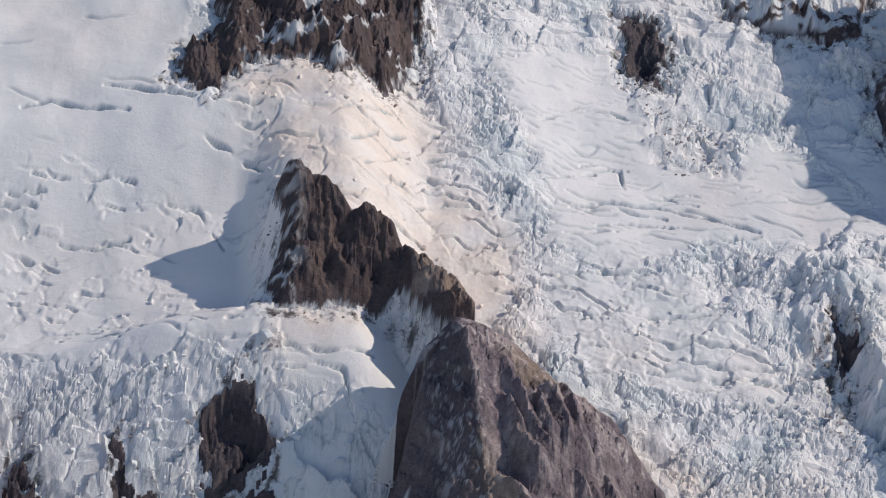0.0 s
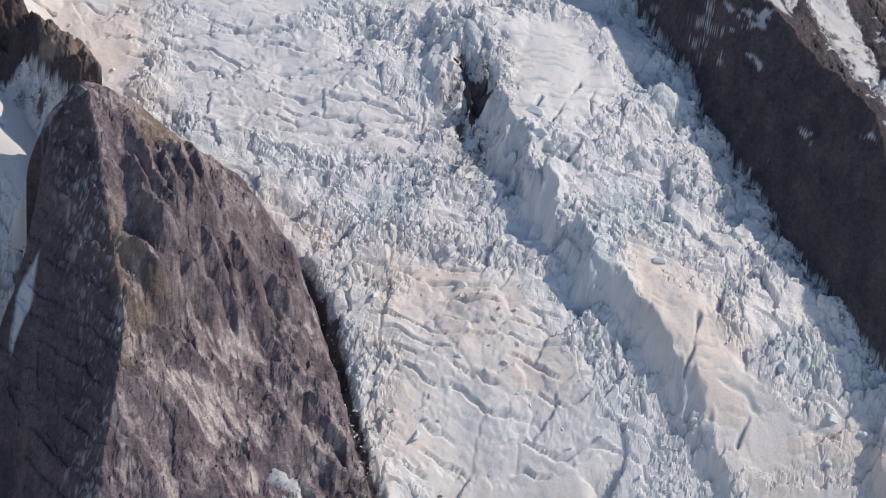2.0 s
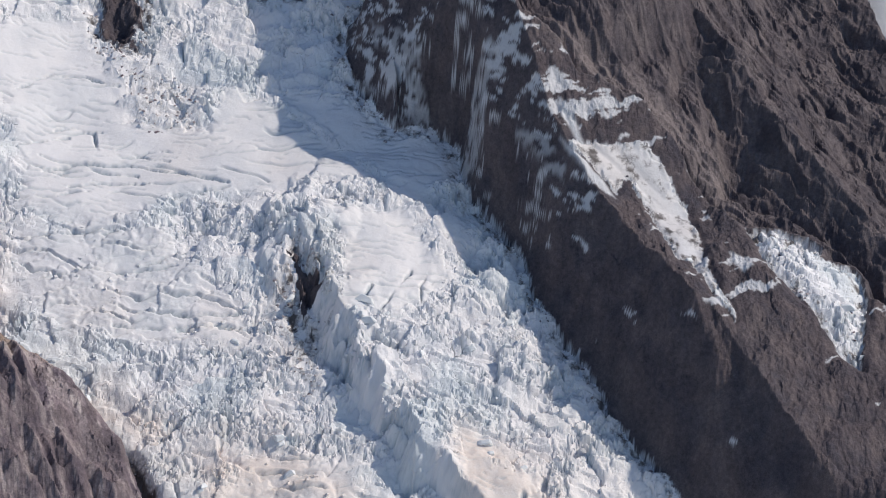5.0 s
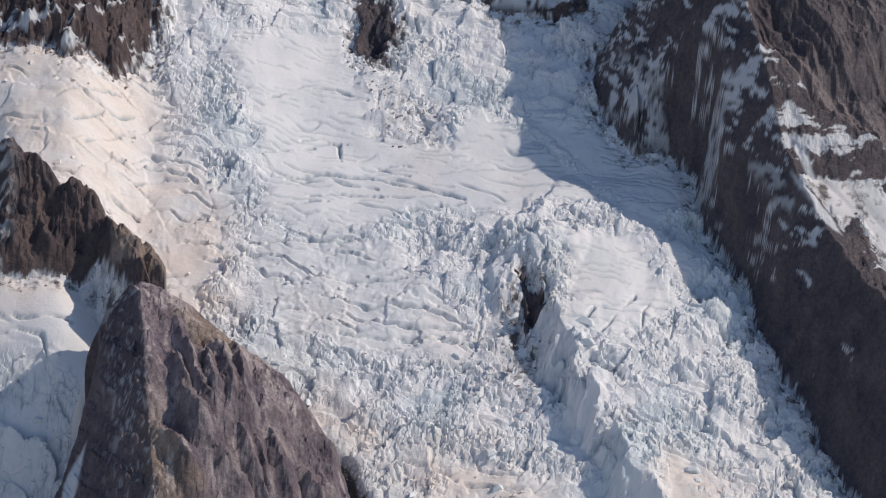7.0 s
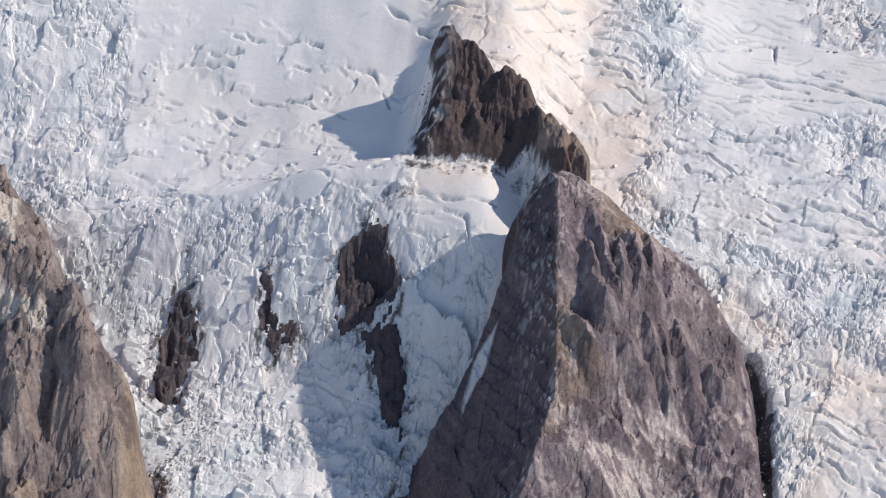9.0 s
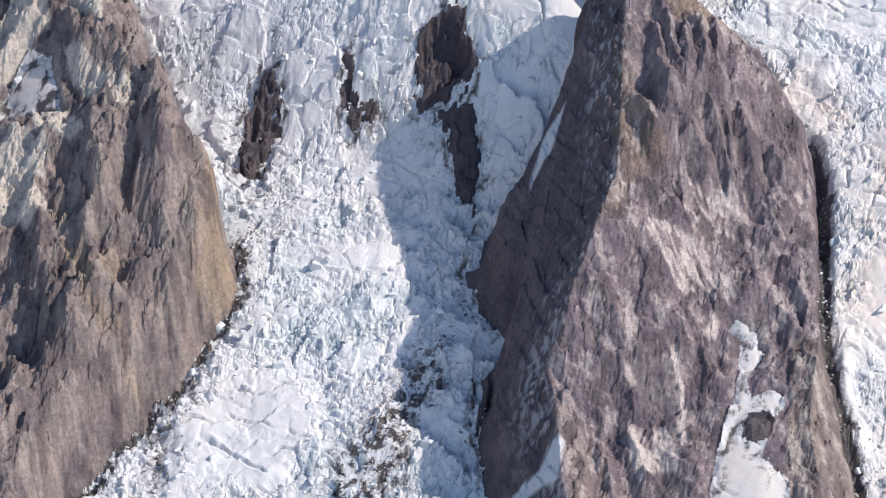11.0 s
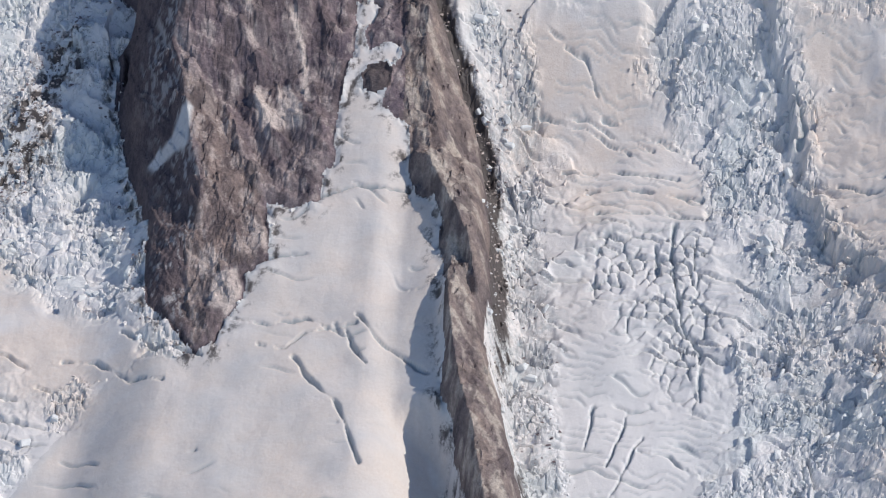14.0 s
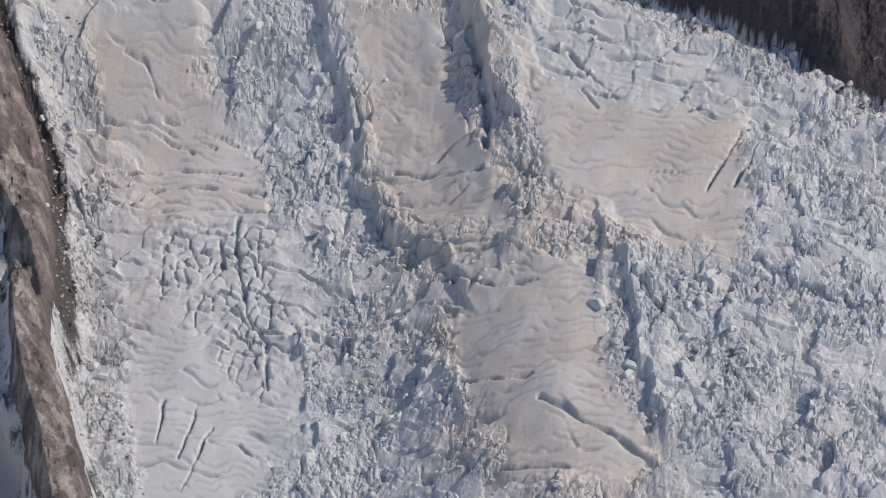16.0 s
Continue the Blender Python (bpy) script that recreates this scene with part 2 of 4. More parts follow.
CRAG_RIBS = [
    [(-284, 258), (-274, 246), (-271, 233), (-275, 223)],
    [(-258, 234), (-255, 226), (-254, 216), (-252, 209)],
    [(-261, 220), (-257, 213), (-254, 207)],
    [(-267, 227), (-266, 216), (-261, 210), (-261, 200)],
    [(-269, 207), (-265, 199), (-265, 192), (-261, 187)],
    [(-305, 225), (-291, 190), (-284, 187), (-272, 183)],
    [(-311, 202), (-309, 186), (-303, 162), (-299, 157)],
    [(-328, 285), (-319, 274), (-315, 267)],
    [(-306, 250), (-302, 241), (-301, 234), (-294, 220)],
    [(-325, 219), (-319, 212), (-316, 201)],
    [(-283, 205), (-273, 201), (-269, 195)],
]
CRAG_GULLIES = [
    [(-302, 282), (-293, 260), (-285, 246), (-283, 229), (-283, 210), (-279, 206)],
    [(-322, 269), (-317, 259), (-314, 253)],
    [(-269, 204), (-269, 195)],
    [(-315, 197), (-312, 183), (-303, 156)],
]

# ---- zones of the ice: smooth snow, blocks, long cracks, rubble, dust ----
ZONE = {}
ZONE["nw"] = [(-297, 534), (-183, 505), (-184, 467), (-193, 445), (-180, 435), (-160, 419), (-155, 393), (-153, 385), (-170, 392), (-191, 405), (-214, 419), (-292, 434)]
ZONE["peak_lee"] = [(-191, 403), (-153, 385), (-152, 377), (-155, 361), (-159, 355), (-181, 364), (-200, 378)]
ZONE["centre"] = [(-58, 469), (-26, 482), (-6, 478), (3, 454), (7, 431), (41, 419), (51, 438), (66, 431), (96, 395), (104, 375), (71, 379), (29, 384), (-9, 373), (-42, 384), (-39, 412), (-46, 442)]
ZONE["bay"] = [(71, 433), (102, 424), (121, 403), (141, 390), (142, 373), (117, 361), (96, 395)]
ZONE["mid"] = [(84, 358), (112, 357), (123, 335), (131, 324), (106, 304), (79, 306), (86, 337)]
ZONE["apron"] = [(119, 258), (128, 251), (131, 237), (145, 237), (146, 223), (154, 217), (161, 210), (173, 201), (188, 188), (147, 191), (134, 204), (125, 216), (120, 225), (115, 236)]
ZONE["saddle"] = [(-152, 339), (-111, 337), (-88, 310), (-101, 300), (-109, 295), (-121, 310), (-137, 314), (-154, 320)]
ZONE["ramp"] = [(50, 190), (83, 197), (92, 188), (87, 180), (103, 168), (119, 157), (118, 130), (83, 131), (73, 146), (68, 155), (49, 164), (45, 173), (46, 185)]
ZONE["bench"] = [(153, 188), (192, 185), (196, 166), (204, 140), (206, 128), (217, 108), (217, 96), (186, 107), (166, 129), (161, 148), (166, 163), (154, 172)]
ZONE["basin"] = [(185, 68), (197, 71), (225, 79), (249, 73), (250, 47), (256, 26), (268, 13), (273, -1), (258, -10), (215, -2), (209, 26), (190, 47)]
ZONE["east"] = [(221, 165), (242, 139), (279, 128), (312, 121), (308, 67), (276, 78), (247, 92), (228, 112)]
ZONE["lowleft"] = [(60, 61), (71, 103), (89, 102), (99, 72), (126, 55), (122, 24), (79, 15), (67, 26)]
ZONE["west_low"] = [(-234, 202), (-204, 198), (-194, 175), (-202, 151), (-242, 150), (-255, 173)]
ZONE["toe_snow"] = [(-111, 51), (-79, 49), (-49, 55), (34, 10), (39, -39), (-154, -38), (-155, 0), (-128, 33)]
ZONE["blocks"] = [(78, 129), (120, 125), (123, 90), (119, 60), (106, 61), (98, 83), (82, 94), (70, 110)]
ZONE["long_nw"] = [(-292, 434), (-214, 419), (-191, 403), (-200, 378), (-181, 364), (-158, 343), (-163, 328), (-214, 335), (-289, 367)]
ZONE["fan_up"] = [(-177, 455), (-85, 460), (-79, 420), (-50, 399), (-50, 369), (-77, 331), (-100, 360), (-134, 381), (-175, 425)]
ZONE["fan_mid"] = [(-48, 380), (16, 369), (43, 330), (51, 310), (1, 314), (-36, 332)]
ZONE["low_mid"] = [(32, 270), (75, 260), (90, 224), (108, 202), (98, 190), (11, 185), (22, 231)]
ZONE["right_low"] = [(49, 158), (120, 134), (143, 105), (130, 38), (68, 51), (48, 87), (51, 127)]
ZONE["bench_low"] = [(175, 111), (219, 87), (245, 73), (218, 66), (192, 73), (174, 94)]
ZONE["west_mid"] = [(-295, 120), (-217, 97), (-165, 75), (-129, 57), (-132, 23), (-287, 23)]
ZONE["rib"] = [(92, 196), (143, 190), (154, 158), (161, 132), (197, 75), (192, 60), (209, 4), (185, 6), (152, 24), (130, 80), (143, 105), (120, 141), (101, 168)]
ZONE["edge_rubble"] = [(20, 194), (45, 196), (49, 171), (51, 127), (62, 86), (64, 52), (69, 22), (49, 16), (40, 62), (32, 119), (25, 162)]
ZONE["east_rib"] = [(241, 86), (277, 80), (312, 22), (308, -27), (278, -25), (260, 26), (252, 55)]
ZONE["dust_ramp"] = [(40, 198), (97, 195), (101, 165), (120, 134), (69, 134), (40, 160)]
ZONE["dust_east"] = [(153, 204), (208, 195), (226, 126), (307, 121), (304, 76), (247, 77), (260, 22), (278, -25), (214, -16), (192, 27), (192, 73), (163, 121), (157, 158)]
ZONE["dust_apron"] = [(119, 258), (145, 237), (161, 210), (199, 184), (141, 192), (120, 225)]
ZONE["dust_mid"] = [(-3, 278), (34, 279), (74, 256), (86, 228), (92, 210), (67, 217), (41, 242), (7, 246)]
ZONE["dust_edge"] = [(-52, 291), (-18, 282), (-2, 274), (5, 247), (4, 193), (35, 203), (24, 244), (16, 277), (-12, 296)]
ZONE["dust_up"] = [(-168, 459), (-90, 457), (-79, 415), (-52, 385), (-54, 341), (-76, 328), (-103, 357), (-134, 389), (-165, 424)]
ZONE["dust_saddle"] = [(-154, 341), (-109, 338), (-90, 329), (-108, 319), (-120, 329), (-154, 324)]
ZONE["dust_toe"] = [(-188, 97), (-118, 69), (-69, 47), (-111, 33), (-172, 57)]
ZONE["debris_west"] = [(-190, 145), (-185, 168), (-173, 179), (-160, 210), (-146, 213), (-141, 193), (-152, 176), (-149, 155), (-165, 137), (-181, 136)]
ZONE["debris_spot"] = [(-215, 133), (-193, 137), (-187, 105), (-207, 107)]
ZONE["debris_rows"] = [(-264, 125), (-242, 121), (-239, 104), (-258, 103)]
ZONE["debris_foot"] = [(-266, 172), (-258, 181), (-251, 192), (-247, 193), (-253, 162), (-251, 143), (-260, 148)]
ZONE["crag_scree"] = [(-326, 274), (-314, 265), (-296, 255), (-287, 251), (-289, 243), (-294, 242), (-299, 251), (-309, 253), (-318, 261)]
ZONE["debris_icefall"] = [(-255, 273), (-248, 283), (-229, 285), (-224, 264), (-235, 241), (-239, 226), (-244, 229), (-246, 245)]
ZONE["debris_up"] = [(7, 456), (23, 448), (38, 440), (34, 422), (17, 423), (9, 436)]
ZONE["debris_pit"] = [(57, 330), (67, 320), (70, 308), (66, 289), (61, 299), (60, 316)]
ZONE["fan"] = [(-69, 204), (-60, 209), (-50, 209), (-39, 206), (-28, 197), (-30, 195), (-37, 198), (-35, 193), (-41, 197), (-48, 199), (-48, 191), (-53, 195), (-61, 200)]
ZONE["streaks"] = [(-55, 226), (-47, 226), (-35, 224), (-33, 223), (-41, 223), (-50, 225)]
ZONE["streaks2"] = [(-42, 229), (-36, 228), (-29, 225), (-24, 222), (-30, 224), (-36, 226)]
ZONE["tan_band"] = [(-71, 283), (-60, 295), (-47, 299), (-35, 297), (-23, 298), (-34, 274), (-45, 279), (-54, 268), (-59, 274), (-65, 273)]
ZONE["pink_strip"] = [(-92, 147), (-84, 146), (-76, 145), (-65, 126), (-58, 115), (-54, 107), (-50, 89), (-56, 81), (-66, 77), (-72, 70), (-71, 54), (-77, 53), (-82, 72), (-85, 92), (-78, 102), (-81, 119)]
ZONE["pale_low"] = [(-62, 151), (-57, 149), (-52, 139), (-53, 151), (-48, 151), (-42, 139), (-42, 132), (-50, 133), (-55, 126), (-61, 136)]
ZONE["ochre"] = [(-264, 247), (-253, 244), (-247, 239), (-242, 233), (-244, 225), (-247, 216), (-253, 216), (-253, 227), (-255, 237)]
ZONE["fan2"] = [(-26, 192), (-17, 191), (-17, 183), (-21, 183), (-26, 189)]
ZONE["crag_pale"] = [(-346, 243), (-334, 245), (-322, 237), (-321, 226), (-327, 226), (-315, 216), (-323, 211), (-338, 215)]
ZONE["blocks_west"] = [(-305, 104), (-264, 112), (-219, 106), (-181, 97), (-165, 65), (-170, 36), (-282, 23)]
ZONE["east_fan"] = [(228, 187), (262, 180), (281, 161), (313, 138), (311, 119), (279, 127), (242, 138), (223, 165)]
ZONE["west_pink"] = [(-275, 143), (-221, 145), (-192, 131), (-179, 108), (-212, 109), (-235, 112), (-264, 112)]
ZONE["toe_pink"] = [(-178, 114), (-139, 82), (-104, 68), (-92, 47), (-133, 50), (-165, 75)]
ZONE["tan_ramp"] = [(-85, 256), (-78, 244), (-68, 231), (-59, 227), (-70, 222), (-75, 209), (-79, 202), (-82, 201), (-82, 228), (-85, 245)]
ZONE["brown_cliff"] = [(-80, 258), (-64, 255), (-54, 268), (-35, 254), (-22, 259), (-12, 256), (-9, 246), (-33, 234), (-55, 227), (-60, 234), (-73, 239)]
ZONE["brown_pocket"] = [(-71, 220), (-60, 223), (-56, 220), (-63, 214), (-69, 214)]
ZONE["streaks3"] = [(-30, 232), (-26, 230), (-24, 228), (-28, 229)]
ZONE["streaks4"] = [(-23, 231), (-18, 227), (-15, 222), (-18, 222), (-22, 228)]
ZONE["streaks5"] = [(-49, 223), (-41, 221), (-31, 217), (-36, 217), (-46, 220)]
ZONE["grey_low"] = [(-65, 159), (-45, 178), (-29, 178), (-30, 155), (-33, 126), (-34, 107), (-56, 113), (-68, 133)]
ZONE["pale_thread"] = [(-51, 174), (-48, 174), (-42, 157), (-38, 144), (-41, 144), (-45, 158)]
ZONE["pale_thread2"] = [(-37, 190), (-33, 189), (-34, 183), (-38, 183)]
ZONE["pale_foot"] = [(-70, 75), (-61, 79), (-59, 70), (-63, 63), (-71, 64)]
ZONE["west_snow"] = [(-85, 136), (-86, 121), (-97, 126), (-100, 130), (-93, 132), (-90, 136)]
ZONE["west_snow2"] = [(-105, 131), (-100, 133), (-89, 128), (-94, 126), (-102, 126)]
ZONE["west_snow3"] = [(-115, 254), (-107, 257), (-109, 249), (-116, 243), (-118, 240), (-118, 246)]
ZONE["shade_snow"] = [(137, 383), (147, 384), (157, 382), (159, 370), (152, 371), (147, 368), (142, 371), (139, 375), (136, 379)]
ZONE["shade_snow2"] = [(114, 445), (125, 422), (134, 404), (129, 401), (122, 416), (115, 435)]
ZONE["shade_snow3"] = [(160, 354), (170, 342), (173, 336), (167, 340), (160, 352)]
ZONE["shade_snow4"] = [(166, 339), (176, 332), (175, 329), (169, 334)]
ZONE["lit_snow"] = [(176, 352), (179, 350), (182, 344), (185, 336), (182, 338), (179, 342), (176, 346)]
ZONE["lit_snow2"] = [(175, 338), (180, 333), (185, 327), (190, 323), (193, 316), (189, 318), (183, 324), (177, 335)]
ZONE["lit_snow3"] = [(233, 287), (239, 284), (240, 276), (236, 275), (233, 281)]
ZONE["crag_tan"] = [(-311, 212), (-289, 192), (-285, 203), (-282, 204), (-282, 196), (-290, 184), (-281, 183), (-270, 178), (-279, 178), (-292, 181)]
ZONE["crag_grey"] = [(-331, 214), (-323, 213), (-317, 200), (-321, 195), (-326, 201)]
ZONE["crag_dark"] = [(-313, 191), (-309, 198), (-294, 172), (-291, 165), (-295, 156), (-300, 155), (-306, 165)]
ZONE["far_pale"] = [(168, 385), (181, 373), (196, 359), (214, 352), (229, 343), (243, 311), (250, 317), (238, 355), (220, 361), (205, 373), (190, 380), (176, 385)]
ZONE["crag_bright"] = [(-361, 294), (-348, 302), (-334, 283), (-341, 279), (-353, 267)]
ZONE["crag_bright2"] = [(-332, 295), (-316, 316), (-308, 274), (-324, 284)]
ZONE["crag_bright3"] = [(-334, 252), (-318, 250), (-305, 237), (-318, 238), (-329, 243)]


def inside(x, y, poly, reach):
    """Signed distance to the outline, positive inside, cut off at reach."""
    out = np.full(x.shape, -reach, F4)
    px, py = np.array(poly, float).T
    box = (x > px.min() - reach) & (x < px.max() + reach) & (y > py.min() - reach) & (y < py.max() + reach)
    qx, qy = x[box].astype(F4), y[box].astype(F4)
    dist, within = np.full(qx.shape, 1e6, F4), np.zeros(qx.shape, bool)
    for k in range(len(px)):
        ax, ay, bx, by = F4(px[k - 1]), F4(py[k - 1]), F4(px[k]), F4(py[k])
        ex, ey = bx - ax, by - ay
        s = np.clip(((qx - ax) * ex + (qy - ay) * ey) / max(ex * ex + ey * ey, F4(1e-6)), 0, 1)
        dist = np.minimum(dist, (qx - ax - s * ex) ** 2 + (qy - ay - s * ey) ** 2)
        if ay != by:
            within ^= ((ay > qy) != (by > qy)) & (qx < ex * (qy - ay) / ey + ax)
    d = np.sqrt(dist)
    out[box] = np.clip(np.where(within, d, -d), -reach, reach)
    return out


# ---- single crevasses: half width and depth in metres, and the line in plan ----
CREVASSE = {}
CREVASSE["fall_line"] = [(-36, 45), (-27, 37), (-17, 29), (-12, 20), (-6, 6)]
CREVASSE["shelf"] = [(-12, 61), (-4, 53), (5, 48), (18, 40)]
CREVASSE["short"] = [(-16, 55), (-11, 48), (-6, 43)]
CREVASSE["schrund"] = [(-32, 106), (-26, 108), (-17, 110), (-8, 109), (4, 110)]
CREVASSE["step_w"] = [(-50, 51), (-39, 49), (-32, 55), (-21, 56), (-12, 57)]
CREVASSE["gash"] = [(139, 226), (135, 217), (131, 212)]
CREVASSE["gash_low"] = [(154, 202), (149, 196)]
CREVASSE["gash_low2"] = [(173, 198), (175, 192)]
CREVASSE["slash"] = [(94, 318), (88, 309)]
CREVASSE["slash2"] = [(112, 326), (105, 317), (96, 305)]
CREVASSE["slash3"] = [(120, 326), (115, 319), (113, 310)]
CREVASSE["spine"] = [(106, 130), (105, 118), (108, 104), (110, 91), (118, 81), (119, 62)]
CREVASSE["spine2"] = [(98, 122), (100, 111)]
CREVASSE["feather"] = [(78, 62), (77, 54), (75, 46)]
CREVASSE["feather2"] = [(91, 60), (89, 50), (84, 39)]
CREVASSE["feather3"] = [(97, 49), (93, 41), (85, 27)]
CREVASSE["lens"] = [(226, 27), (238, 19), (253, 9), (271, -5)]
CREVASSE["arc"] = [(-30, 403), (-13, 407), (6, 404), (25, 397), (46, 387)]
CREVASSE["arc2"] = [(-20, 394), (-6, 396), (11, 393)]
CREVASSE["arc3"] = [(22, 384), (34, 384), (46, 385)]
CREVASSE["arc4"] = [(-23, 424), (-15, 427), (-7, 423), (-6, 414)]
CREVASSE["arc5"] = [(-39, 444), (-21, 452), (-7, 450), (5, 444)]
CREVASSE["arc6"] = [(2, 413), (14, 407), (23, 404)]
CREVASSE["nw1"] = [(-250, 446), (-239, 448), (-227, 443), (-207, 437)]
CREVASSE["nw2"] = [(-218, 450), (-202, 445), (-191, 439), (-173, 434)]
CREVASSE["nw3"] = [(-180, 425), (-169, 419), (-154, 407)]
CREVASSE["sad1"] = [(-150, 326), (-133, 323), (-116, 321)]
CREVASSE["sad2"] = [(-127, 316), (-122, 302), (-114, 294)]
CREVASSE["sad3"] = [(-150, 320), (-137, 320), (-127, 316)]
CREVASSE["fork"] = [(309, 117), (303, 108), (294, 96)]
CREVASSE["fork2"] = [(318, 113), (312, 104), (305, 97)]
CREVASSE["trail"] = [(310, 68), (324, 58), (340, 49)]
CREVASSE["slot"] = [(202, 174), (207, 158), (209, 142), (208, 130)]
CREVASSE["slot2"] = [(153, 167), (157, 158), (155, 154)]
CREVASSE["cross"] = [(49, 170), (68, 166), (87, 158)]
CREVASSE["cross2"] = [(82, 168), (96, 162), (105, 159)]
CREVASSE["nwa"] = [(-245, 421), (-231, 418), (-214, 417), (-205, 414)]
CREVASSE["nwb"] = [(-193, 406), (-180, 403), (-170, 387)]
CREVASSE["nwc"] = [(-235, 401), (-220, 396), (-207, 397)]
CREVASSE["nwd"] = [(-263, 419), (-251, 416), (-240, 416)]
CREVASSE["fu1"] = [(-119, 412), (-106, 425), (-92, 434), (-80, 437)]
CREVASSE["fu2"] = [(-127, 422), (-111, 431), (-97, 441)]
CREVASSE["fu3"] = [(-114, 404), (-100, 420), (-84, 425), (-72, 426)]
CREVASSE["fu4"] = [(-102, 403), (-89, 415), (-74, 413)]
CREVASSE["fu5"] = [(-93, 399), (-81, 405), (-67, 402)]
CREVASSE["fm1"] = [(-45, 372), (-26, 372), (-8, 369), (2, 369)]
CREVASSE["fm2"] = [(-36, 352), (-17, 353), (2, 350), (20, 350)]
CREVASSE["fm3"] = [(-8, 327), (10, 323), (29, 323), (42, 319)]
CREVASSE["fm4"] = [(15, 313), (33, 309), (49, 309)]
CREVASSE["rl1"] = [(59, 153), (82, 152), (106, 148)]
CREVASSE["rl2"] = [(69, 145), (92, 144), (117, 139)]
CREVASSE["rl3"] = [(74, 136), (97, 135), (120, 131)]
CREVASSE["rl4"] = [(170, 135), (188, 128), (206, 123)]
CREVASSE["rl5"] = [(179, 105), (197, 95), (217, 90)]
CREVASSE["rl6"] = [(192, 86), (210, 74), (227, 71)]
CREVASSE["rl7"] = [(196, 44), (213, 38), (224, 36)]
CREVASSE["tr1"] = [(59, 187), (68, 183), (73, 175)]
CREVASSE["toe1"] = [(-65, 62), (-54, 60), (-45, 58), (-32, 60), (-17, 54)]
CREVASSE["toe2"] = [(-107, 64), (-92, 55), (-80, 52), (-71, 49)]
CREVASSE["toe3"] = [(-130, 59), (-116, 56), (-100, 44), (-86, 40)]
CREVASSE["field1"] = [(-51, 84), (-40, 85), (-33, 84)]
CREVASSE["ramp1"] = [(75, 169), (89, 164), (103, 161)]
CREVASSE["ramp2"] = [(82, 166), (93, 160), (96, 158)]
CREVASSE["ramp3"] = [(59, 170), (70, 168), (82, 163)]
CREVASSE["low1"] = [(96, 44), (108, 42), (113, 38), (120, 36)]
CREVASSE["bench1"] = [(191, 181), (195, 172), (197, 165), (195, 156), (201, 142)]
CREVASSE["fan1"] = [(243, 157), (252, 147), (262, 135)]
CREVASSE["fan2"] = [(247, 143), (253, 134)]
CREVASSE["bench2"] = [(166, 125), (177, 114), (188, 105)]
CREVASSE["basin1"] = [(211, 7), (236, -1)]
CREVASSE["arc7"] = [(-45, 391), (-29, 390), (-12, 391)]
CREVASSE["arc8"] = [(-25, 402), (-9, 403), (9, 398)]
CREVASSE["arc9"] = [(-47, 412), (-30, 418), (-18, 421)]
CREVASSE["mid1"] = [(16, 328), (36, 326), (47, 326)]
CREVASSE["mid2"] = [(17, 322), (37, 319), (46, 318)]
CREVASSE["mid3"] = [(2, 376), (13, 376), (25, 375)]

WIDE = {"schrund": 0.9, "fall_line": 1.1, "slot": 3.0, "slot2": 3.0, "spine": 1.2, "gash": 1.3, "lens": 1.6, "trail": 1.3, "nw1": 1.6, "arc": 1.1}


def line_distance(x, y, pts):
    out = np.full(x.shape, 30.0, F4)
    p = np.array(pts, float)
    box = (x > p[:, 0].min() - 12) & (x < p[:, 0].max() + 12) & (y > p[:, 1].min() - 12) & (y < p[:, 1].max() + 12)
    qx, qy, best = x[box], y[box], None
    for (ax, ay), (bx, by) in zip(p, p[1:]):
        ex, ey = bx - ax, by - ay
        s = np.clip(((qx - ax) * ex + (qy - ay) * ey) / max(ex * ex + ey * ey, 1e-6), 0, 1)
        d = np.hypot(qx - ax - s * ex, qy - ay - s * ey)
        best = d if best is None else np.minimum(best, d)
    out[box] = best
    return out


# ---- the relief, on one fine grid ----
CELL = 0.55
X0, X1, Y0, Y1 = -440.0, 385.0, -45.0, 565.0
gx, gy = np.meshgrid(np.arange(X0, X1, CELL).astype(F4), np.arange(Y0, Y1, CELL).astype(F4))
shape = gx.shape
wobble_x = 2.6 * fbm(gx / 14, gy / 14, 4, 101, 0.6)
wobble_y = 2.6 * fbm(gx / 14, gy / 14, 4, 202, 0.6)
wx, wy = gx + 0.5 * wobble_x, gy + 0.5 * wobble_y

rock_names = ["peak", "buttress", "left_crag", "right_wall", "far_slope", "upper_cliff", "upper_rock", "top_rock", "pit_rock", "west_cliff", "west_cliff_low", "sliver", "sliver2", "col_rock"]
rock_in = {n: inside(wx, wy, OUTLINE[n], 30.0) for n in rock_names}
for n in ("sliver", "sliver2", "west_cliff", "west_cliff_low", "upper_rock", "pit_rock", "upper_cliff"):      # ragged edges
    rock_in[n] = inside(gx + 1.7 * wobble_x, gy + 1.7 * wobble_y, OUTLINE[n], 30.0) + 2.2 * fbm(gx / 5, gy / 5, 3, 18) - 1.2
snow_on = {n: inside(wx, wy, OUTLINE[n], 30.0) for n in ("low_snow", "crag_snow", "wall_snow")}
island = inside(wx, wy, OUTLINE["island"], 30.0)
rock_d = np.maximum.reduce([rock_in[n] for n in rock_names])
cover_d = np.maximum.reduce(list(snow_on.values()))
cover_d = np.minimum(cover_d, -island)
far_ice = inside(wx, wy, OUTLINE["far_ice"], 30.0)
bare_d = np.minimum(rock_d, -np.maximum(cover_d, far_ice))             # positive on bare rock
bare = step(bare_d, -0.6, 0.8)


def zone(name, soft=6.0):
    return step(inside(gx + wobble_x, gy + wobble_y, ZONE[name], 20.0), -soft, soft)


def zones(names, soft=6.0):
    return np.maximum.reduce([zone(n, soft) for n in names])


